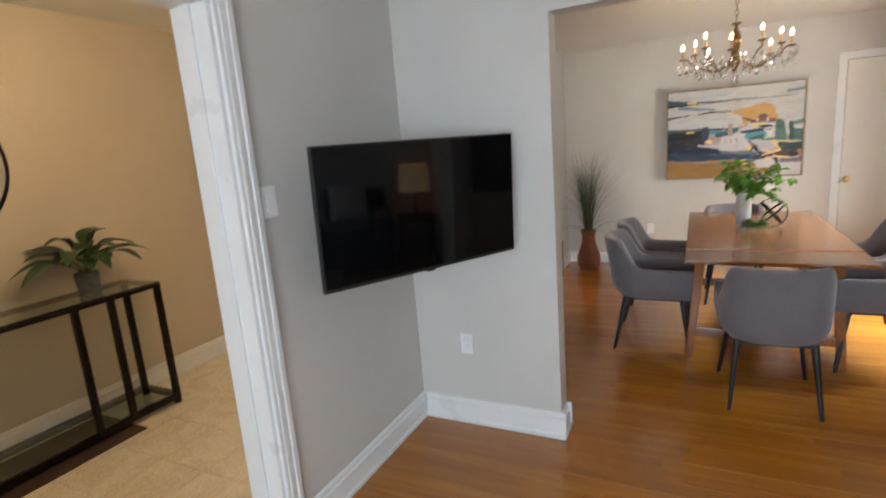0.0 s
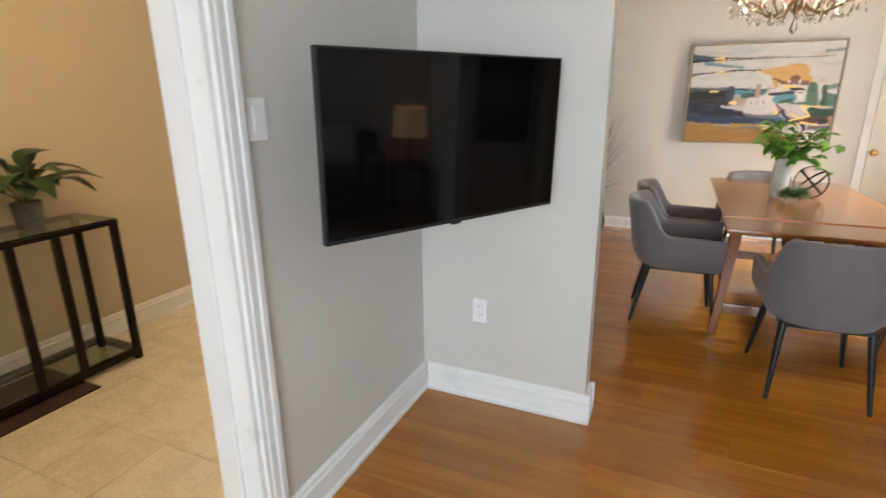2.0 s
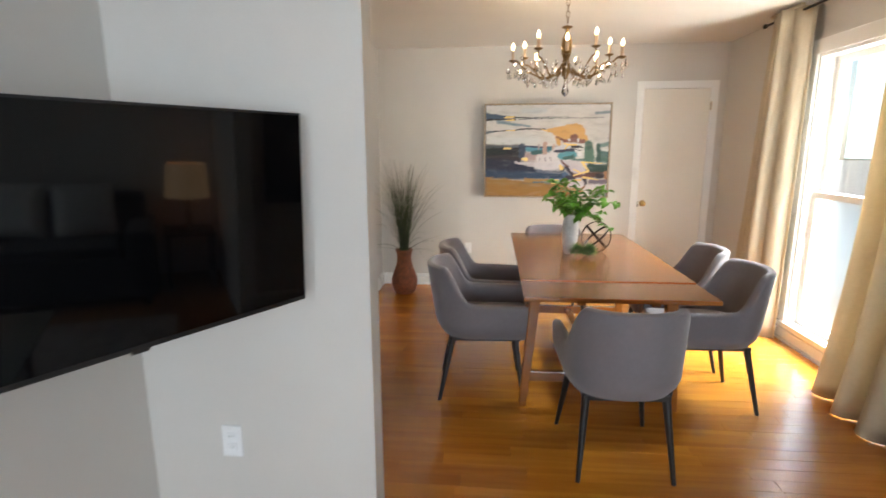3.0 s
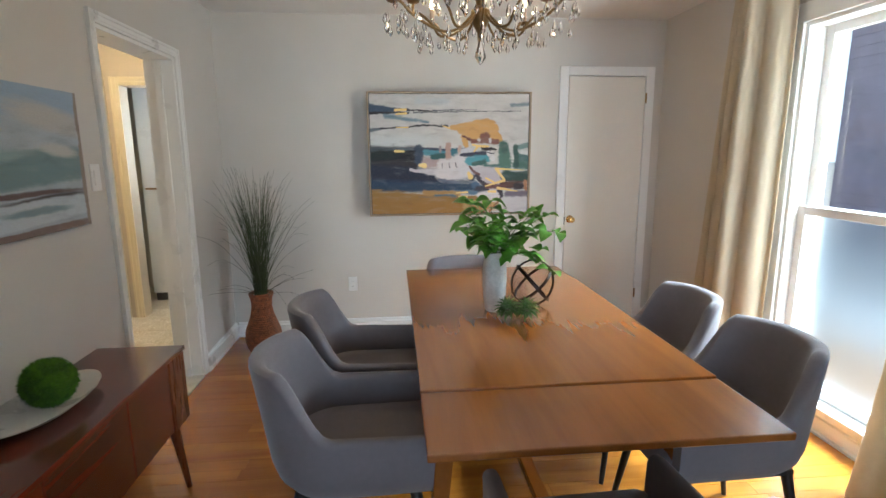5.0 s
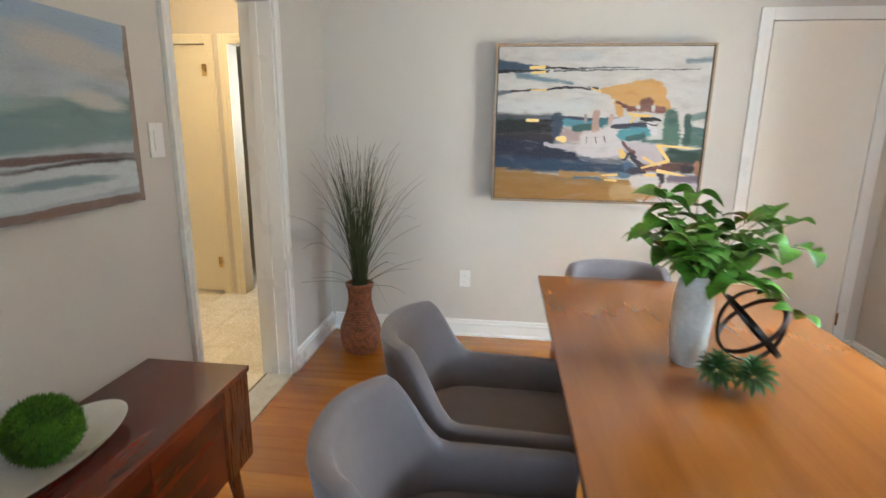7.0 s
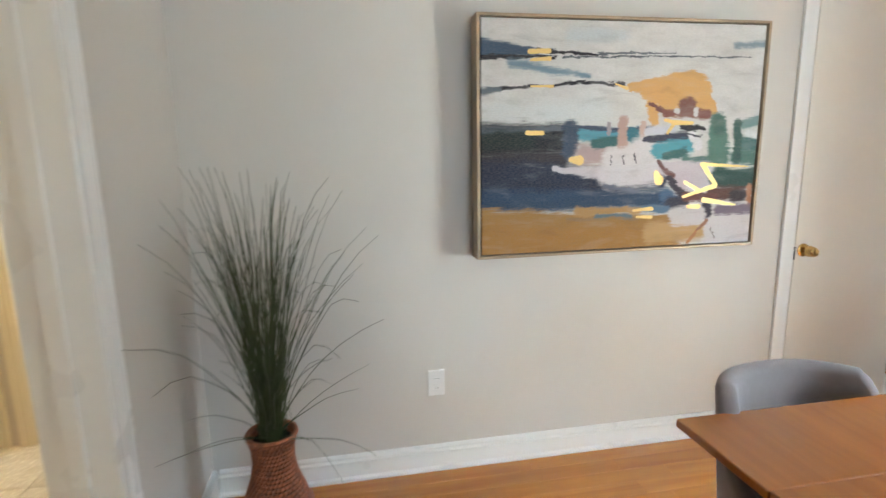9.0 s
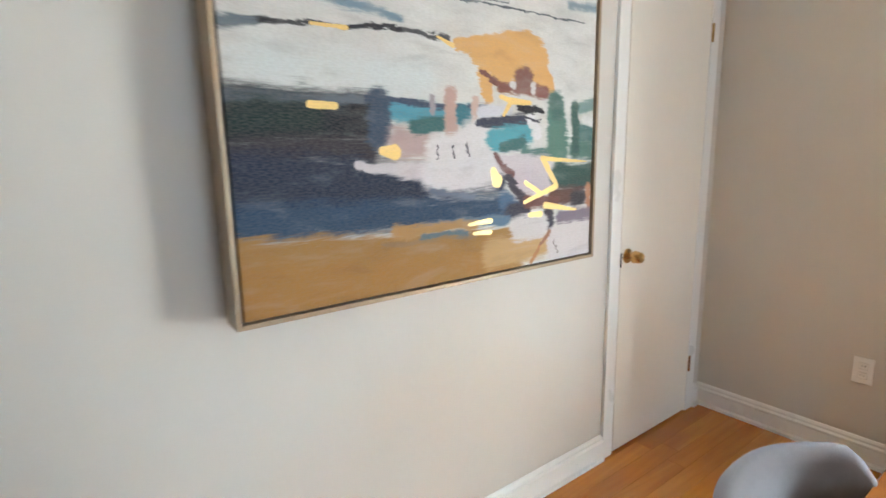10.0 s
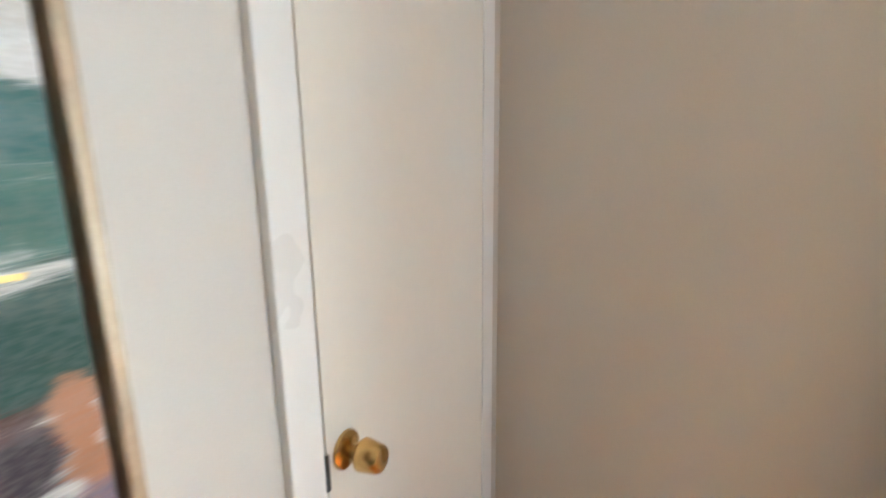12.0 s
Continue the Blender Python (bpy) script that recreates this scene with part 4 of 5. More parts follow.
dab(c, 0.647, 0.511, 0.654, 0.548, 0.0038, 0.0030, (96, 92, 100), 0.4)
dab(c, 0.700, 0.428, 0.809, 0.419, 0.0182, 0.0152, (192, 192, 202), 0.4)
dab(c, 0.686, 0.459, 0.874, 0.442, 0.0106, 0.0228, (58, 60, 78), 0.3)
dab(c, 0.855, 0.405, 0.963, 0.412, 0.0137, 0.0061, INK, 0.3)
dab(c, 0.754, 0.502, 0.896, 0.482, 0.0365, 0.0304, (84, 150, 164), 0.25)
dab(c, 0.784, 0.522, 0.866, 0.509, 0.0137, 0.0213, (62, 98, 98), 0.4)
dab(c, 0.882, 0.537, 1.047, 0.556, 0.0152, 0.0213, (80, 114, 110), 0.35)
dab(c, 1.148, 0.393, 1.217, 0.380, 0.0197, 0.0197, (112, 138, 136), 0.4)
dab(c, 1.148, 0.477, 1.216, 0.478, 0.0304, 0.0304, (68, 104, 104), 0.35)
dab(c, 1.128, 0.527, 1.222, 0.534, 0.0304, 0.0334, (80, 112, 106), 0.35)
dab(c, 1.169, 0.432, 1.216, 0.433, 0.0152, 0.0137, (208, 208, 208), 0.35)
dab(c, 1.024, 0.383, 1.037, 0.518, 0.0380, 0.0577, (84, 118, 108), 0.2)
dab(c, 1.023, 0.383, 1.033, 0.411, 0.0349, 0.0304, (68, 98, 92), 0.5)
dab(c, 1.116, 0.390, 1.132, 0.535, 0.0182, 0.0197, (58, 88, 82), 0.35)
dab(c, 0.906, 0.438, 0.936, 0.485, 0.0197, 0.0213, (210, 208, 212), 0.25)
dab(c, 0.881, 0.428, 0.947, 0.443, 0.0046, 0.0046, (60, 60, 74), 0.4)
dab(c, 0.700, 0.312, 0.772, 0.353, 0.0061, 0.0137, (108, 68, 64), 0.3)
dab(c, 0.772, 0.353, 0.971, 0.354, 0.0167, 0.0213, (122, 78, 70), 0.3)
dab(c, 0.865, 0.325, 0.883, 0.316, 0.0349, 0.0304, (118, 80, 72), 0.25)
dab(c, 0.822, 0.344, 0.825, 0.347, 0.0137, 0.0122, PALE, 0.3)
dab(c, 0.914, 0.344, 0.915, 0.355, 0.0137, 0.0122, PALE, 0.3)
dab(c, 0.788, 0.571, 0.977, 0.604, 0.0304, 0.0547, (188, 180, 186), 0.25)
dab(c, 0.873, 0.630, 0.947, 0.644, 0.0486, 0.0425, (184, 174, 182), 0.3)
dab(c, 0.754, 0.548, 0.822, 0.607, 0.0091, 0.0122, (108, 76, 74), 0.4)
dab(c, 1.044, 0.613, 1.209, 0.618, 0.0425, 0.0486, (48, 76, 72), 0.25)
dab(c, 1.025, 0.676, 1.161, 0.683, 0.0304, 0.0304, (90, 64, 60), 0.35)
dab(c, 1.136, 0.692, 1.171, 0.693, 0.0304, 0.0273, (58, 52, 60), 0.4)
dab(c, 1.200, 0.662, 1.209, 0.746, 0.0137, 0.0152, (164, 116, 88), 0.5)
dab(c, 0.807, 0.617, 0.877, 0.689, 0.0137, 0.0182, (58, 54, 68), 0.3)
dab(c, 0.823, 0.724, 0.888, 0.722, 0.0304, 0.0243, (58, 58, 74), 0.4)
dab(c, 0.894, 0.692, 1.035, 0.697, 0.0213, 0.0182, (104, 68, 66), 0.4)
dab(c, 1.000, 0.730, 1.003, 0.771, 0.0243, 0.0228, (54, 52, 66), 0.4)
dab(c, 1.066, 0.752, 1.221, 0.764, 0.0304, 0.0273, (112, 102, 118), 0.35)
dab(c, 0.484, 0.733, 0.800, 0.748, 0.0122, 0.0182, (84, 110, 136), 0.6)
dab(c, 0.000, 0.783, 0.904, 0.824, 0.0668, 0.0425, (148, 112, 62), 0.2)
dab(c, 0.000, 0.853, 0.810, 0.895, 0.0729, 0.0608, (152, 112, 58), 0.3)
dab(c, 0.407, 0.736, 0.672, 0.749, 0.0182, 0.0152, (164, 128, 80), 0.5)
dab(c, 0.363, 0.765, 0.674, 0.781, 0.0061, 0.0076, (138, 112, 82), 0.7)
dab(c, 0.742, 0.843, 0.964, 0.842, 0.0456, 0.0395, (176, 146, 102), 0.4)
dab(c, 0.485, 0.759, 0.641, 0.771, 0.0076, 0.0076, (88, 106, 120), 0.7)
dab(c, 0.855, 0.780, 0.958, 0.772, 0.0425, 0.0395, PALE, 0.25)
dab(c, 1.039, 0.827, 1.193, 0.825, 0.0486, 0.0516, PALE, 0.15)
dab(c, 1.027, 0.891, 1.196, 0.887, 0.0334, 0.0334, PALE, 0.25)
dab(c, 0.918, 0.891, 0.963, 0.834, 0.0076, 0.0061, (168, 120, 80), 0.4)
dab(c, 0.963, 0.834, 1.003, 0.801, 0.0061, 0.0091, (140, 100, 80), 0.5)
dab(c, 1.025, 0.829, 1.046, 0.873, 0.0030, 0.0030, (120, 110, 112), 0.5)
dab(c, 0.192, 0.118, 0.270, 0.114, 0.0115, 0.0115, GOLD, 0.1, True)
dab(c, 0.197, 0.149, 0.273, 0.142, 0.0058, 0.0101, GOLD, 0.1, True)
dab(c, 0.183, 0.421, 0.246, 0.423, 0.0101, 0.0115, GOLD, 0.1, True)
dab(c, 0.198, 0.246, 0.287, 0.244, 0.0043, 0.0072, GOLD, 0.1, True)
dab(c, 0.552, 0.234, 0.602, 0.252, 0.0043, 0.0087, GOLD, 0.1, True)
dab(c, 0.371, 0.528, 0.406, 0.531, 0.0130, 0.0245, GOLD, 0.1, True)
dab(c, 0.749, 0.591, 0.762, 0.620, 0.0144, 0.0274, GOLD, 0.1, True)
dab(c, 0.777, 0.378, 0.822, 0.388, 0.0087, 0.0101, GOLD, 0.1, True)
dab(c, 0.822, 0.388, 0.902, 0.389, 0.0130, 0.0087, GOLD, 0.1, True)
dab(c, 0.819, 0.391, 0.790, 0.429, 0.0101, 0.0072, GOLD, 0.1, True)
dab(c, 0.960, 0.559, 1.184, 0.572, 0.0115, 0.0029, GOLD, 0.1, True)
dab(c, 0.965, 0.563, 1.030, 0.642, 0.0130, 0.0115, GOLD, 0.1, True)
dab(c, 1.031, 0.650, 0.882, 0.694, 0.0130, 0.0072, GOLD, 0.1, True)
dab(c, 0.886, 0.632, 0.955, 0.671, 0.0087, 0.0101, GOLD, 0.1, True)
dab(c, 0.981, 0.709, 1.136, 0.735, 0.0144, 0.0043, GOLD, 0.1, True)
dab(c, 0.907, 0.737, 0.957, 0.736, 0.0101, 0.0130, GOLD, 0.1, True)
dab(c, 0.652, 0.744, 0.735, 0.740, 0.0058, 0.0115, GOLD, 0.1, True)
dab(c, 0.670, 0.772, 0.734, 0.775, 0.0058, 0.0101, GOLD, 0.1, True)
M_ART1 = finish_canvas(c, 0.8)
M_FRAME = plain("champagne_frame", (0.36, 0.27, 0.18, 1), 0.4, 0.35, var=0.12, scale=12)
art = thing("abstract_painting", "abstract landscape painting with gold strokes in champagne frame", "painting")
AX0, AX1, AZ0, AZ1, AY = -0.015, 1.238, 0.967, 1.90, 6.335
for b in ((AX0, AX0 + 0.012, AY, AY + 0.085, AZ0, AZ1), (AX1 - 0.012, AX1, AY, AY + 0.085, AZ0, AZ1), (AX0 + 0.012, AX1 - 0.012, AY, AY + 0.085, AZ0, AZ0 + 0.012), (AX0 + 0.012, AX1 - 0.012, AY, AY + 0.085, AZ1 - 0.012, AZ1)):
    part("frame_bar", boxes(b, bevel=0.002), M_FRAME, art)
# solid near-black box; its colour paints the shade between canvas and frame
part("shadow_gap", boxes((AX0 + 0.012, AX1 - 0.012, AY + 0.02, AY + 0.105, AZ0 + 0.012, AZ1 - 0.012)), M_SLOT, art, "near-black backing that gives the gap round the canvas its shade")
bm = boxes((0, PW_, 0, 0.014, -PH_, 0), bevel=0.002)
cv = part("canvas", bm, M_ART1, art)
cv.location = (AX0 + 0.019, AY + 0.007, AZ1 - 0.0165)

c = canvas_material("seascape_canvas", srgb(176, 188, 200), 1.0, 0.525)
stroke(c, 0.5, 0.10, 0.6, 0.12, 0, (150, 172, 198), 0.4, 4)
stroke(c, 0.85, 0.22, 0.3, 0.10, 8, (186, 186, 184), 0.4, 2)
stroke(c, 0.6, 0.56, 0.6, 0.13, -3, (112, 140, 146), 0.3, 4)
stroke(c, 0.4, 0.50, 0.3, 0.05, -6, (140, 166, 172), 0.4, 2)
stroke(c, 0.85, 0.43, 0.12, 0.05, 6, (190, 192, 190), 0.4, 2)
stroke(c, 0.5, 0.72, 0.6, 0.022, 0, (92, 72, 72), 0.35, 2)
stroke(c, 0.75, 0.765, 0.3, 0.03, -2, (66, 60, 66), 0.35, 2)
stroke(c, 0.5, 0.86, 0.6, 0.085, -2, (190, 202, 210), 0.25, 4)
stroke(c, 0.7, 0.84, 0.2, 0.03, 0, (120, 146, 160), 0.4, 2)
stroke(c, 0.5, 0.985, 0.6, 0.03, -1, (120, 100, 94), 0.35, 4)
stroke(c, 0.99, 0.5, 0.014, 0.6, 0, (142, 128, 118), 0.3, 4)
M_ART2 = finish_canvas(c, 0.65)
art2 = thing("seascape_painting", "unframed seascape canvas in blue-grey on the wall", "painting")
cv = part("canvas", boxes((0, 1.0, 0, 0.03, -0.525, 0), bevel=0.003), M_ART2, art2)
art2.matrix_basis = pose(XL + 0.034, 3.61, 1.692, 0, 0, 90)

c = canvas_material("dark_print", srgb(40, 34, 30), 0.5, 0.7)
stroke(c, 0.5, 0.4, 0.25, 0.2, 20, (96, 84, 70), 0.4, 2)
stroke(c, 0.6, 0.7, 0.2, 0.12, 0, (70, 62, 54), 0.4, 2)
M_ART3 = finish_canvas(c, 0.5)
art3 = thing("dark_print", "dark framed print hanging on the dining wall", "painting")
part("frame", boxes((0, 0.54, 0, 0.03, -0.74, 0), bevel=0.004), M_BLACKLEG, art3)
cv = part("print", boxes((0, 0.5, 0, 0.004, -0.7, 0)), M_ART3, art3)
cv.location = (0.02, -0.0035, -0.02)
art3.matrix_basis = pose(XR - 0.032, 3.36, 1.62, 0, 0, -90)

# ---- curtains ----
rod = thing("curtain_rod", "thin black metal curtain rod with ball finial", "curtain rod")
bm = bmesh.new()
tube(bm, [(2.215, 3.2, 2.405), (2.215, 5.56, 2.405)], 0.009, 10)
part("rod", bm, M_BLACKMETAL, rod, smooth=True)
for y in (3.19, 5.57):
    part("finial", lathe([(0, -0.02), (0.013, -0.014), (0.019, 0), (0.013, 0.014), (0, 0.02)], 16), M_BLACKMETAL, rod, smooth=True, m=pose(2.215, y, 2.405))
for y in (3.3, 5.14):
    part("bracket", boxes((2.215, XR, y - 0.008, y + 0.008, 2.397, 2.412)), M_BLACKMETAL, rod)


def curtain(y0t, y1t, y0b, y1b, folds, label, xb=2.20, flare=0.0, seed=1, deep=1.0, back=None):
    root = thing("curtain", label, "curtain", "pair of curtains")
    rnd = random.Random(seed)
    ph = [rnd.uniform(-0.5, 0.5) for _ in range(folds + 2)]
    bm = bmesh.new()
    nu, nv = folds * 14, 26
    grid = []
    for j in range(nv + 1):
        q = j / nv
        z = 2.43 - q * (2.43 - 0.006)
        line = []
        for i in range(nu + 1):
            s = i / nu
            y = (y0t + (y1t - y0t) * s) * (1 - q) + (y0b + (y1b - y0b) * s) * q
            k = s * folds
            f = ph[int(k)] * (1 - k % 1) + ph[int(k) + 1] * (k % 1)
            amp = deep * (0.034 + 0.028 * q) * (1 + 0.5 * f)
            x = xb + amp * math.sin(2 * math.pi * k + f * 1.4 * q) + 0.010 * math.sin(5 * s + 4 * q) - flare * q ** 3 * (0.6 + 0.4 * math.sin(3 * s))
            y += 0.016 * math.sin(2 * math.pi * k * 1.0 + 1.2 + f) * (0.4 + q)
            if back:
                # the window-side part turns back towards the wall
                edge = max(0.0, 1 - s / back[0])
                far_ = max(0.0, (s - back[0]) / (1 - back[0]))
                x = x * (1 - 0.6 * edge) + xb * 0.6 * edge + back[1] * edge + back[2] * far_ * (1 - 0.85 * q)
            line.append(bm.verts.new((x, y, z)))
        grid.append(line)
    for a, b in zip(grid, grid[1:]):
        for i in range(nu):
            bm.faces.new((a[i], a[i + 1], b[i + 1], b[i]))
    p = part("panel", bm, M_CURTAIN, root, smooth=True)
    s = p.modifiers.new("thick", "SOLIDIFY")
    s.thickness, s.offset = 0.003, 0
    bm = boxes((xb - 0.012 + (0.06 if back else 0), xb + 0.012 + (0.06 if back else 0), min(y0t, y1t) + 0.03, max(y0t, y1t), 2.425, 2.446), bevel=0.004)
    part("header", bm, M_CURTAIN, root)
    return root


curtain(4.985, 5.42, 4.985, 5.55, 4, "beige linen curtain gathered beside the window, partly sunlit", 2.13, 0.0, 3, 0.6, (0.4, 0.14, 0.11))
curtain(3.30, 4.09, 3.20, 4.13, 4, "beige linen curtain in deep folds reaching the floor", 2.195, 0.16, 8, 1.25)

# ---- sideboard with its dish and moss ball ----
cred = thing("sideboard", "glossy dark mahogany sideboard on tapered legs", "sideboard")
CX0, CX1, CY0, CY1, CZ0, CZ1 = XL + 0.03, -0.742, 3.20, 4.53, 0.325, 0.648
part("top", boxes((CX0, CX1 + 0.006, CY0 - 0.004, CY1 + 0.004, CZ1 - 0.018, CZ1), bevel=0.003), M_CRED, cred)
part("body", boxes((CX0, CX1 - 0.018, CY0, CY1, CZ0, CZ1 - 0.018), bevel=0.004), M_CRED, cred)
for y0, y1 in ((CY0 + 0.004, 3.63), (3.636, 4.06), (4.066, CY1 - 0.15)):
    part("drawer_front", boxes((CX1 - 0.018, CX1 - 0.004, y0, y1, CZ0 + 0.008, CZ1 - 0.024), bevel=0.003), M_CRED, cred)
part("end_panel", boxes((CX1 - 0.018, CX1, CY1 - 0.144, CY1, CZ0, CZ1 - 0.02), bevel=0.003), M_CREDLEG, cred, "lighter side panel of the front")
for x, y, ox, oy in ((CX1 - 0.05, CY1 - 0.06, 0.03, 0.03), (CX1 - 0.05, CY0 + 0.06, 0.03, -0.03), (CX0 + 0.05, CY1 - 0.06, -0.01, 0.03), (CX0 + 0.05, CY0 + 0.06, -0.01, -0.03)):
    bm = bmesh.new()
    tube(bm, [(x, y, CZ0), (x + ox, y + oy, 0.0)], [0.023, 0.011], 14)
    part("leg", bm, M_CREDLEG, cred, smooth=True)
dish = thing("dish", "shallow oval pale dish on the sideboard", "dish")
part("bowl", lathe([(0.0, 0.004), (0.06, 0.0), (0.10, 0.006), (0.155, 0.034), (0.158, 0.038), (0.152, 0.038), (0.10, 0.013), (0.06, 0.008), (0.0, 0.009)], 40), M_PLATE, dish, smooth=True, m=Matrix.Diagonal((0.72, 1.5, 1, 1)))
dish.location = (-0.945, 3.98, CZ1)
moss = thing("moss_ball", "bright green artificial moss ball resting in the dish", "plant")
moss.location = (-0.93, 3.985, CZ1 + 0.012 + 0.082)
bm = bmesh.new()
random.seed(4)
for i in range(2600):
    u = 1 - 2 * (i + 0.5) / 2600
    az = i * 2.39996
    d = Vector((math.sqrt(1 - u * u) * math.cos(az), math.sqrt(1 - u * u) * math.sin(az), u))
    t = (d.orthogonal().normalized() + d.cross(d.orthogonal()) * random.uniform(-1, 1)).normalized()
    r = random.uniform(0.076, 0.084)
    a = [bm.verts.new(d * 0.066 + t * 0.004), bm.verts.new(d * 0.066 - t * 0.004), bm.verts.new(d * r + Vector((random.uniform(-1, 1), random.uniform(-1, 1), random.uniform(-1, 1))) * 0.004)]
    bm.faces.new(a)
tagged(part("tuft_cover", bm, M_MOSS, moss), kind="stuff")
bm = bmesh.new()
bmesh.ops.create_icosphere(bm, subdivisions=3, radius=0.0705)
for v in bm.verts:
    v.co *= 1 + 0.03 * noise.noise(v.co * 60)
part("core", bm, M_MOSS, moss, smooth=True)

# ---- tall grass in a wicker urn ----
urn = thing("wicker_urn", "reddish woven wicker urn standing on the floor", "pot")
urn.location = (-0.815, 6.10, 0)
UP = [(0.085, 0.0), (0.112, 0.05), (0.124, 0.11), (0.118, 0.17), (0.095, 0.23), (0.074, 0.29), (0.064, 0.345), (0.066, 0.40), (0.080, 0.445)]


def urn_radius(z):
    for (r0, z0), (r1, z1) in zip(UP, UP[1:]):
        if z <= z1:
            return r0 + (r1 - r0) * (z - z0) / (z1 - z0)
    return UP[-1][0]


part("liner", lathe([(0.0, 0.002)] + [(r - 0.006, z + 0.002) for r, z in UP[:-1]] + [(0.066, 0.425), (0.0, 0.425)], 28), M_DARKSOIL, urn, smooth=True)
bm = bmesh.new()
NS = 34
for k in range(30):
    z = 0.006 + k * 0.0148
    pts = []
    for i in range(NS * 2):
        a = math.pi * i / NS
        r = urn_radius(z) + 0.0028 * (1 if (i + k) % 2 else -1)
        pts.append((r * math.cos(a), r * math.sin(a), z))
    tube(bm, pts, 0.0072, 5, True)
part("weave", bm, M_WICKER, urn, smooth=True)
bm = bmesh.new()
tube(bm, [(0.081 * math.cos(2 * math.pi * i / 40), 0.081 * math.sin(2 * math.pi * i / 40), 0.447) for i in range(40)], 0.009, 6, True)
part("rim", bm, M_WICKER, urn, smooth=True)
grass = tagged(new("grass_plant"), "tall thin dark green ornamental grass in an urn", "plant")
grass.location = (-0.815, 6.10, 0.425)
random.seed(21)
for i in range(190):
    a = random.uniform(0, 2 * math.pi)
    wild = i % 5 == 0
    reach = random.uniform(0.20, 0.48) if wild else random.uniform(0.03, 0.29)
    high = random.uniform(0.34, 0.74) if wild else random.uniform(0.58, 0.96)
    if wild and i % 15 == 0:
        high = random.uniform(0.06, 0.25)
    dx, dy = math.cos(a), math.sin(a)
    rmax = min(0.31 / max(0.05, dy), 0.28 / max(0.05, -dx), 0.5 - 0.12 * max(0, dx))
    reach = min(reach, rmax)
    pts, rr = [], []
    r0 = random.uniform(0, 0.045)
    hook = random.uniform(0.02, 0.14) if i % 2 == 0 else 0.01
    for k in range(9):
        t = k / 8
        hz = high * (1 - (1 - t) ** 1.15) - hook * max(0, (t - 0.7) / 0.3) ** 1.5
        pts.append((dx * (r0 + reach * t ** 1.55) + 0.006 * math.sin(9 * t + i), dy * (r0 + reach * t ** 1.55) + 0.006 * math.cos(7 * t + i), hz))
        rr.append(0.0022 * (1 - 0.7 * t))
    bm = bmesh.new()
    tube(bm, pts, rr, 4)
    part("blade", bm, M_GRASS, grass)

# ---- television on the corner arm ----
tv = thing("television", "large black flat television on a wall arm", "television")
tl, tr = Vector((-0.935, 1.597, 0)), Vector((-0.478, 2.452, 0))
mid = (tl + tr) / 2
ang = math.degrees(math.atan2(tr.y - tl.y, tr.x - tl.x))
tv.matrix_basis = Matrix.Translation((mid.x, mid.y, 1.293)) @ pose(0, 0, 0, 0, 0, ang) @ pose(0, 0, 0, 2.0)
TW = (tr - tl).length / 2
part("bezel", boxes((-TW, TW, 0.004, 0.03, -0.273, 0.273), bevel=0.003), M_TVFRAME, tv)
part("screen", boxes((-TW + 0.007, TW - 0.007, 0.0, 0.006, -0.258, 0.266)), M_SCREEN, tv, "glossy dark screen")
part("back_shell", boxes((-TW * 0.7, TW * 0.7, 0.03, 0.065, -0.2, 0.12), bevel=0.01), M_TVFRAME, tv)
part("sensor", boxes((-0.02, 0.02, 0.004, 0.016, -0.28, -0.27), bevel=0.002), M_TVFRAME, tv)
part("wall_arm", boxes((-0.03, 0.03, 0.06, 0.49, -0.03, 0.03), bevel=0.004), M_TVFRAME, tv)

# ---- switches and sockets ----


def plate(name, label, cat, m, kind):
    root = thing(name, label, cat, "", m)
    part("cover_plate", boxes((-0.036, 0.036, -0.007, 0, -0.058, 0.058), bevel=0.003), M_PLASTIC, root)
    if kind == "switch":
        part("rocker", boxes((-0.017, 0.017, -0.011, -0.0066, -0.034, 0.034), bevel=0.002), M_PLASTIC, root)
    else:
        for z in (-0.021, 0.021):
            s = part("receptacle", boxes((-0.0165, 0.0165, -0.0095, -0.0066, z - 0.014, z + 0.014), bevel=0.004), M_PLASTIC, root)
            for x in (-0.006, 0.006):
                part("slot", boxes((x - 0.001, x + 0.001, -0.0102, -0.009, z - 0.003, z + 0.005)), M_SLOT, s)
    part("screw", lathe([(0, 0), (0.0028, 0), (0.0025, 0.0012), (0, 0.0015)], 10), M_PLASTIC, root, m=pose(0, -0.007, 0.047 if kind == "switch" else 0, 90))
    return root


plate("wall_socket", "white double wall socket on the greige stub wall", "socket", pose(-0.82, YS0, 0.467), "socket")
plate("light_switch", "white rocker light switch beside the hall opening", "switch", pose(XL, 1.56, 1.38, 0, 0, 90), "switch")
plate("light_switch", "white rocker light switch beside the passage opening", "switch", pose(XL, 4.735, 1.353, 0, 0, 90), "switch")
plate("wall_socket", "white double wall socket under the painting", "socket", pose(-0.176, YB, 0.41), "socket")
plate("wall_socket", "white double wall socket on the window wall", "socket", pose(XR, 5.765, 0.412, 0, 0, -90), "socket")

# ---- hall ----
con = thing("console_table", "black metal console table with glass top and shelf", "console table")
KX0, KX1, KY0, KY1 = -3.13, -2.765, 0.42, 2.19


def bar(name, *b):
    part(name, boxes(b, bevel=0.002), M_BLACKMETAL, con)


s = 0.036
for z0, z1 in ((0.795, 0.82), (0.03, 0.065)):
    for x in (KX0, KX1 - s):
        bar("rail", x, x + s, KY0, KY1, z0, z1)
    for y in (KY0, KY1 - s):
        bar("rail", KX0 + s, KX1 - s, y, y + s, z0, z1)
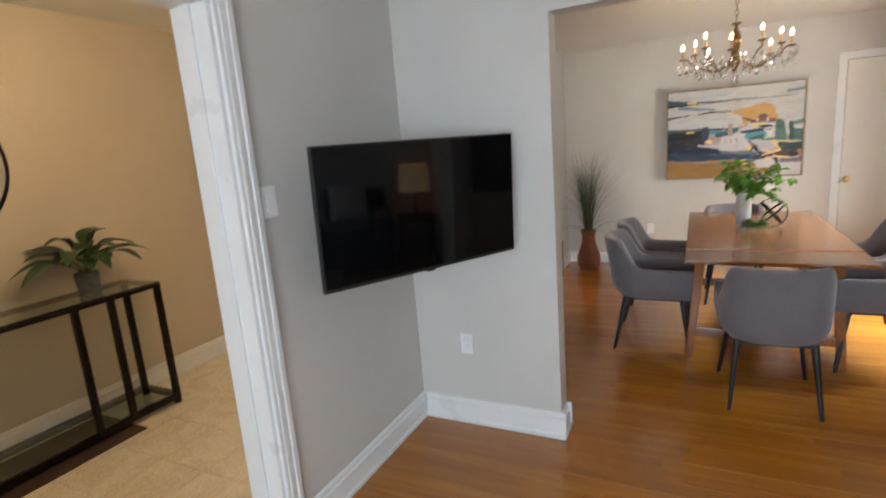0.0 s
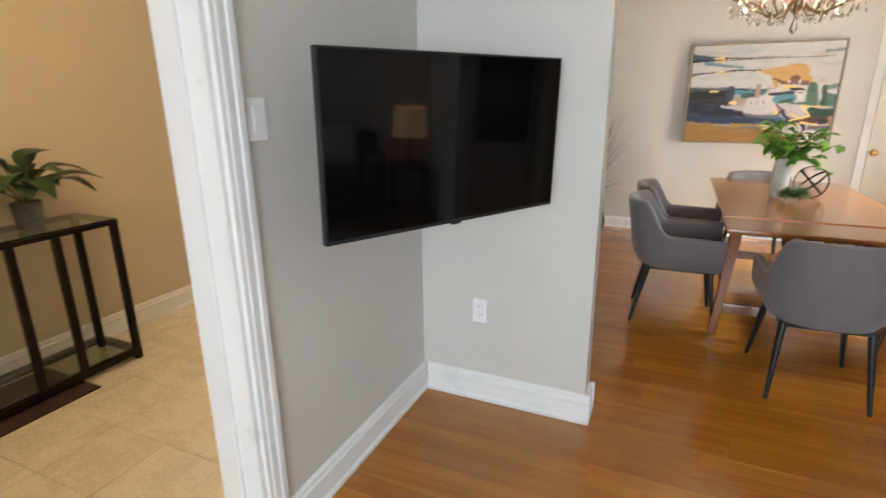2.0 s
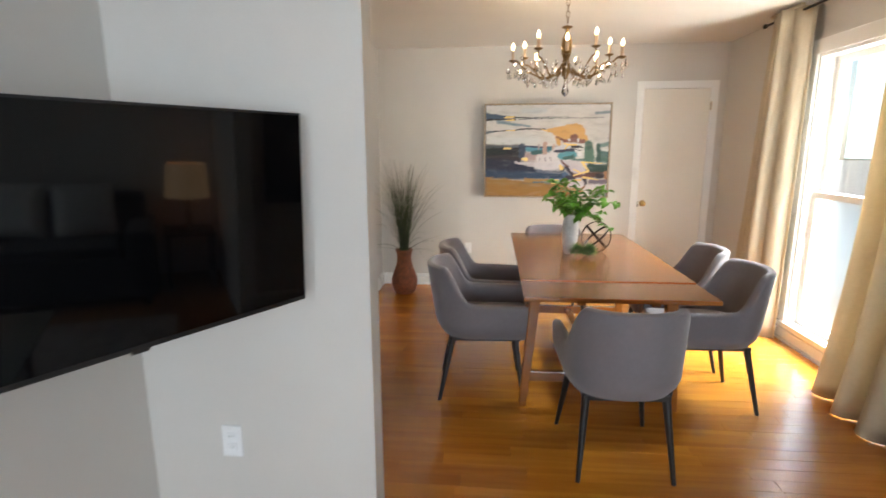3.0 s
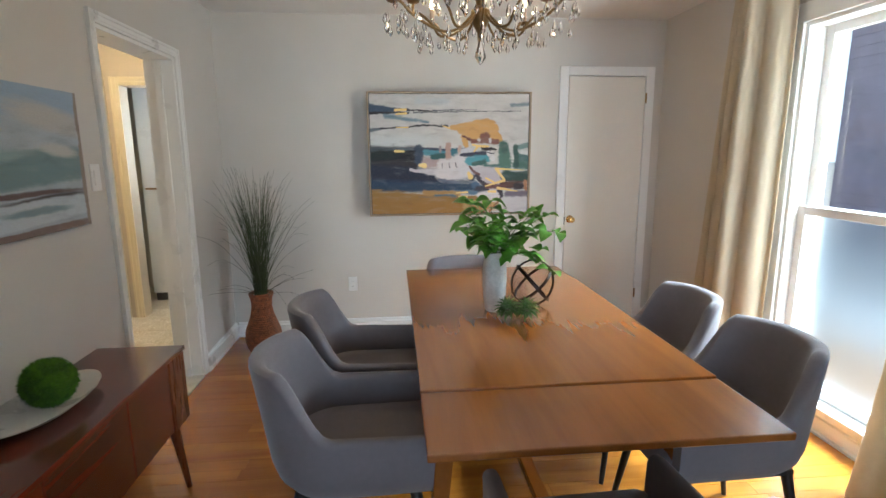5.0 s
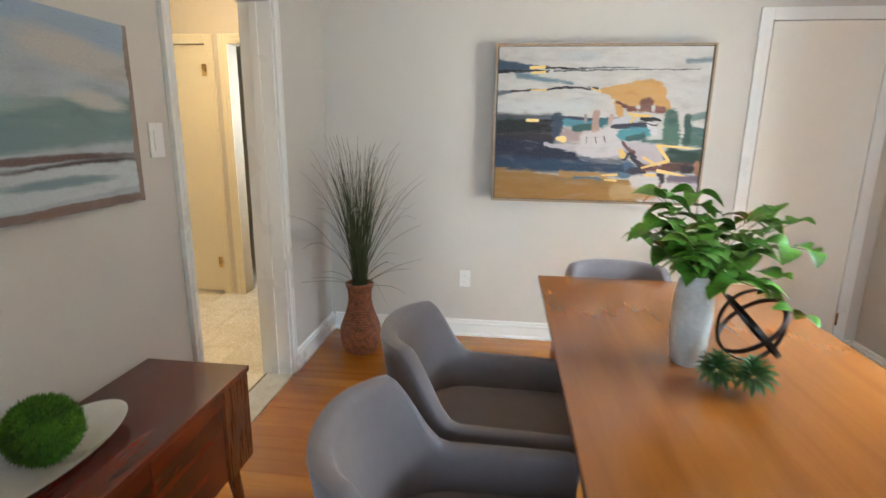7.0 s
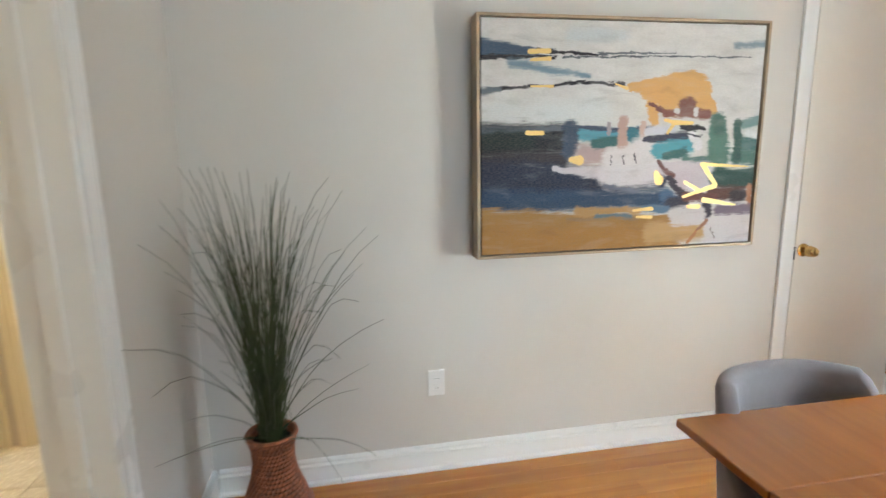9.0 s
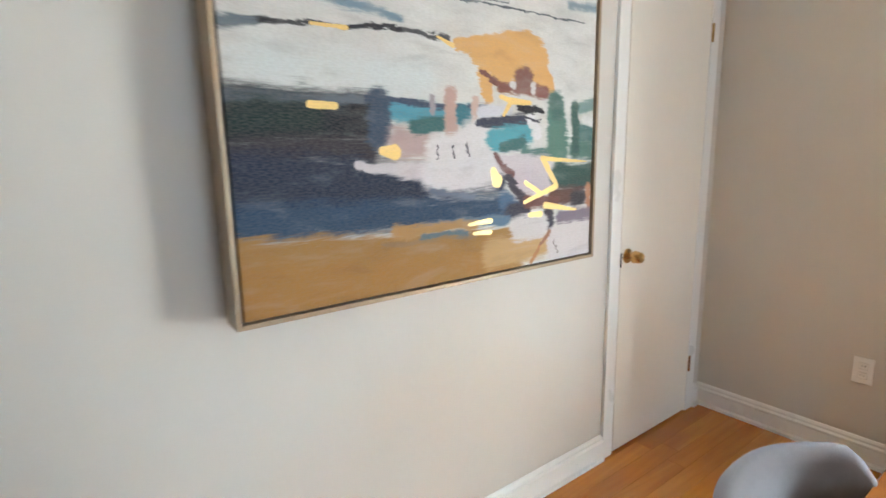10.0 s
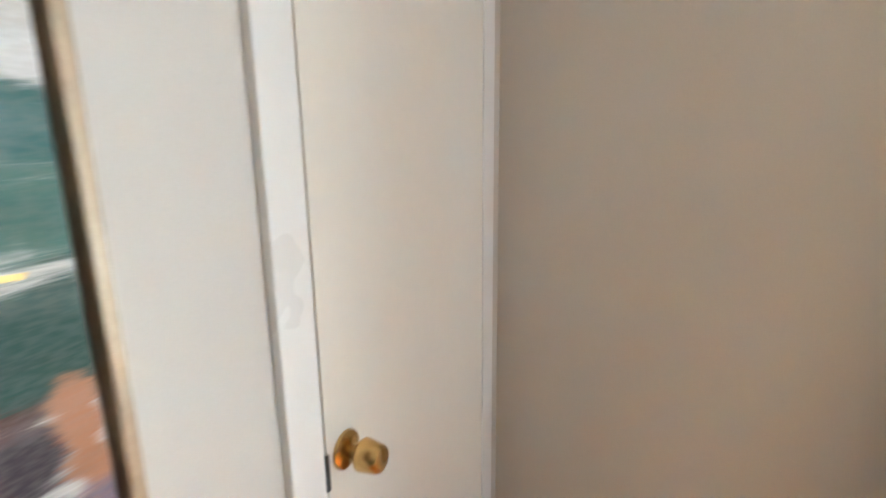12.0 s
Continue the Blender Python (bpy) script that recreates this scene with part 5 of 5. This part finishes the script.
for x in (KX0, KX1 - s):
    for y in (KY0, KY1 - s, 1.66, 1.86, 0.72, 0.92):
        if x > KX0 or y in (KY0, KY1 - s):
            bar("leg", x + 0.0012, x + s - 0.0012, y + 0.0012, y + s - 0.0012, 0.0 if y in (KY0, KY1 - s) else 0.0645, 0.7955)
part("glass_top", boxes((KX0 + 0.004, KX1 - 0.004, KY0 + 0.004, KY1 - 0.004, 0.8205, 0.8285), bevel=0.001), M_GREENGLASS, con, "clear glass top")
part("glass_shelf", boxes((KX0 + 0.004, KX1 - 0.004, KY0 + 0.004, KY1 - 0.004, 0.0655, 0.0735), bevel=0.001), M_GREENGLASS, con, "clear glass lower shelf")
# thin dark brown slab on the tiles beneath the console
patch_ = thing("floor_mat", "flat dark brown patch on the floor under the console", "mat")
part("mat_body", boxes((-3.12, -2.66, 0.3, 1.87, 0.0, 0.009), bevel=0.003), M_PATCH, patch_)
mir = thing("round_mirror", "round wall mirror in a thin black frame", "mirror")
bm = lathe([(0.0, 0.012), (0.407, 0.012), (0.407, 0.0), (0.0, 0.0)], 72)
part("glass", bm, M_MIRROR, mir, m=pose(HX + 0.004, 1.30, 1.625, 0, 90))
bm = bmesh.new()
tube(bm, [(HX + 0.012, 1.30 + 0.410 * math.cos(2 * math.pi * i / 80), 1.625 + 0.410 * math.sin(2 * math.pi * i / 80)) for i in range(80)], 0.011, 8, True)
part("frame", bm, M_BLACKMETAL, mir, smooth=True)
pot = thing("potted_plant", "dark green broad-leaved plant in a small grey pot", "plant")
pot.location = (-3.0, 1.90, 0.8287)
part("pot", lathe([(0.0, 0.0), (0.052, 0.0), (0.058, 0.02), (0.066, 0.10), (0.067, 0.125), (0.060, 0.125), (0.058, 0.105), (0.0, 0.105)], 32), M_POTGREY, pot, smooth=True)
random.seed(17)
for i in range(17):
    a = i * 2.39996
    lift = 0.24 if i > 13 else random.uniform(0.03, 0.15)
    l = random.uniform(0.24, 0.36) if i < 14 else 0.15
    d = Vector((math.cos(a) * 0.62, math.sin(a), 0)) * l
    b0 = Vector((0.01 * math.cos(a), 0.01 * math.sin(a), 0.11))
    b1 = b0 + d * 0.25 + Vector((0, 0, 0.05 + lift * 0.5))
    bm = bmesh.new()
    tube(bm, [b0, (b0 + b1) / 2 + Vector((0, 0, 0.01)), b1], 0.003, 5)
    part("stalk", bm, M_STEM, pot)
    bm = bmesh.new()
    leaf_blade(bm, b1, b1 + d * 0.95 + Vector((0, 0, lift * 0.6)), 0.125, random.uniform(0.02, 0.11), 0.14, 9)
    part("leaf", bm, M_LEAFDARK, pot, smooth=True)
for nm, x, y in (("ceiling_light", -1.95, 1.6), ("ceiling_light", -1.75, 6.0)):
    cl = thing(nm, "small white ceiling lamp holder in the hall", "ceiling light")
    part("base", lathe([(0.0, 0.0), (0.07, 0.0), (0.07, -0.02), (0.03, -0.05), (0.0, -0.05)], 28), M_PLASTIC, cl, smooth=True)
    cl.location = (x, y, 2.5)

# ---- living room ----
rug = thing("rug", "pale grey distressed woven rug on the oak floor", "rug")
part("rug_body", boxes((0, 2.6, -1.7, 0, 0, 0.009), bevel=0.003), M_RUG, rug)
rug.matrix_basis = pose(-0.25, 2.03, 0.0005, 0, 0, 2.4)
ct = thing("coffee_table", "clear glass coffee table with dark metal frame on the rug", "coffee table")
ct.matrix_basis = pose(0.325, 1.485, 0.0098, 0, 0, 1.5)
part("glass_top", boxes((0, 1.15, -0.62, 0, 0.40, 0.41), bevel=0.002), M_GREENGLASS, ct)
for x in (0.10, 1.01):
    for y in (-0.14, -0.52):
        part("leg", boxes((x, x + 0.03, y, y + 0.03, 0.0, 0.3995), bevel=0.003), M_BLACKMETAL, ct)
    part("foot_rail", boxes((x, x + 0.03, -0.489, -0.141, 0.0, 0.03), bevel=0.003), M_BLACKMETAL, ct)
sofa = thing("sofa", "dark charcoal fabric sofa against the wall", "sofa")
part("base", boxes((2.62, 3.52, 0.0, 2.0, 0.08, 0.42), bevel=0.04), M_SOFA, sofa)
part("backrest", boxes((3.24, 3.52, 0.05, 1.95, 0.40, 0.84), bevel=0.07), M_SOFA, sofa)
for y in (-0.02, 1.8):
    part("armrest", boxes((2.62, 3.5, y, y + 0.22, 0.08, 0.62), bevel=0.06), M_SOFA, sofa)
for y in (0.22, 1.0):
    part("seat_cushion", boxes((2.64, 3.28, y, y + 0.77, 0.40, 0.50), bevel=0.04), M_SOFA, sofa)
for x in (2.7, 3.45):
    for y in (0.06, 1.94):
        part("foot", boxes((x - 0.02, x + 0.02, y - 0.02, y + 0.02, 0, 0.09)), M_BLACKLEG, sofa)


def pillow(x, y, r):
    root = thing("pillow", "pale grey square cushion on the sofa", "cushion", "sofa cushions")
    bm = bmesh.new()
    bmesh.ops.create_grid(bm, x_segments=12, y_segments=12, size=0.22)
    top = list(bm.verts)
    for v in top:
        u, w = v.co.x / 0.22, v.co.y / 0.22
        v.co.z = 0.075 * (max(0, 1 - u ** 4) * max(0, 1 - w ** 4)) ** 0.6
        v.co.x *= 1 - 0.06 * (1 - w * w)
        v.co.y *= 1 - 0.06 * (1 - u * u)
    g = bmesh.ops.duplicate(bm, geom=bm.faces[:] + bm.edges[:] + bm.verts[:])["geom"]
    for v in g:
        if isinstance(v, bmesh.types.BMVert):
            v.co.z *= -1
    bmesh.ops.remove_doubles(bm, verts=bm.verts, dist=1e-4)
    part("cover", bm, M_PILLOW, root, smooth=True)
    root.matrix_basis = Matrix.Translation((x, y, 0.73)) @ pose(0, 0, 0, 0, -72, r)


pillow(3.12, 1.05, 8)
pillow(3.10, 1.52, -10)
st = thing("side_table", "small dark side table beside the sofa", "table")
part("top", boxes((3.0, 3.45, 2.08, 2.5, 0.48, 0.51), bevel=0.004), M_BLACKLEG, st)
for x in (3.03, 3.42):
    for y in (2.11, 2.47):
        part("leg", boxes((x - 0.015, x + 0.015, y - 0.015, y + 0.015, 0, 0.48)), M_BLACKLEG, st)
lamp = thing("table_lamp", "lit table lamp with a pale drum shade", "lamp")
lamp.location = (3.22, 2.29, 0.51)
part("base", lathe([(0, 0), (0.07, 0), (0.07, 0.015), (0.02, 0.03), (0.03, 0.12), (0.012, 0.22), (0.008, 0.32), (0, 0.32)], 24), M_BRONZE, lamp, smooth=True)
part("shade", lathe([(0.185, 0.30), (0.165, 0.60), (0.161, 0.60), (0.181, 0.30)], 40), M_SHADE, lamp, "glowing fabric drum shade", True)

# ---- floors, piece by piece ----
random.seed(7)
PW = 0.083


def plank_mesh(length, cache={}):
    key = round(length, 1)
    if key not in cache:
        bm = bmesh.new()
        g, c = 0.0002, 0.0005
        lo = [bm.verts.new((x, y, z)) for z in (-0.015, -c) for x, y in ((g, g), (key - g, g), (key - g, PW - g), (g, PW - g))]
        hi = [bm.verts.new((x, y, 0)) for x, y in ((g + c, g + c), (key - g - c, g + c), (key - g - c, PW - g - c), (g + c, PW - g - c))]
        mid = lo[4:]
        for i in range(4):
            j = (i + 1) % 4
            bm.faces.new((lo[i], lo[j], mid[j], mid[i]))
            bm.faces.new((mid[i], mid[j], hi[j], hi[i]))
        bm.faces.new(hi)
        me = bpy.data.meshes.new("plank")
        bm.to_mesh(me)
        bm.free()
        me.materials.append(M_PLANK)
        cache[key] = me
    return cache[key]


floor = structure("floor", boxes((XL - 0.15, 3.7, -2.65, YB + 0.1, -0.12, -0.006)), M_SUBFLOOR, "honey-coloured oak strip floor with dark knots", "floor")
rest = bmesh.new()
count = 0
row = 0
y = -2.62
while y < YB:
    x, end = XL - random.uniform(0.02, 0.14), (3.6 if y < YS0 else XR + 0.05)
    while x < end:
        l = min(random.choice((0.6, 0.9, 1.1, 1.4)), max(0.3, round(end - x + 0.05, 1)))
        me = plank_mesh(l)
        if y > 1.0 and x < 2.0 and count < 300:
            ob = new("plank", me)
            ob.location, ob.parent = (x, y, random.uniform(-0.0003, 0.0003)), floor
            count += 1
        else:
            k = len(rest.verts)
            rest.from_mesh(me)
            rest.verts.ensure_lookup_table()
            for v in rest.verts[k:]:
                v.co += Vector((x, y, 0))
        x += round(l, 1)
    y += PW
    row += 1
tagged(part("plank_run", rest, M_PLANK, floor), kind="stuff")

hall_floor = structure("floor_hall", boxes((HX, XL - TH + 0.04, -0.6, 8.2, -0.12, -0.004)), M_GROUT, "cream square ceramic tile floor with thin grout lines", "floor")
TP = 0.333
bm = boxes((0.0015, TP - 0.0015, 0.0015, TP - 0.0015, -0.01, 0.0), bevel=0.0015)
tile_me = bpy.data.meshes.new("tile")
bm.to_mesh(tile_me)
bm.free()
tile_me.materials.append(M_TILE)
x = -1.275 - TP * 6
for i in range(6):
    for j in range(-5, 22):
        ob = new("tile", tile_me)
        ob.location, ob.parent = (x + TP * i, 1.015 + TP * j, random.uniform(-0.0004, 0.0004)), hall_floor
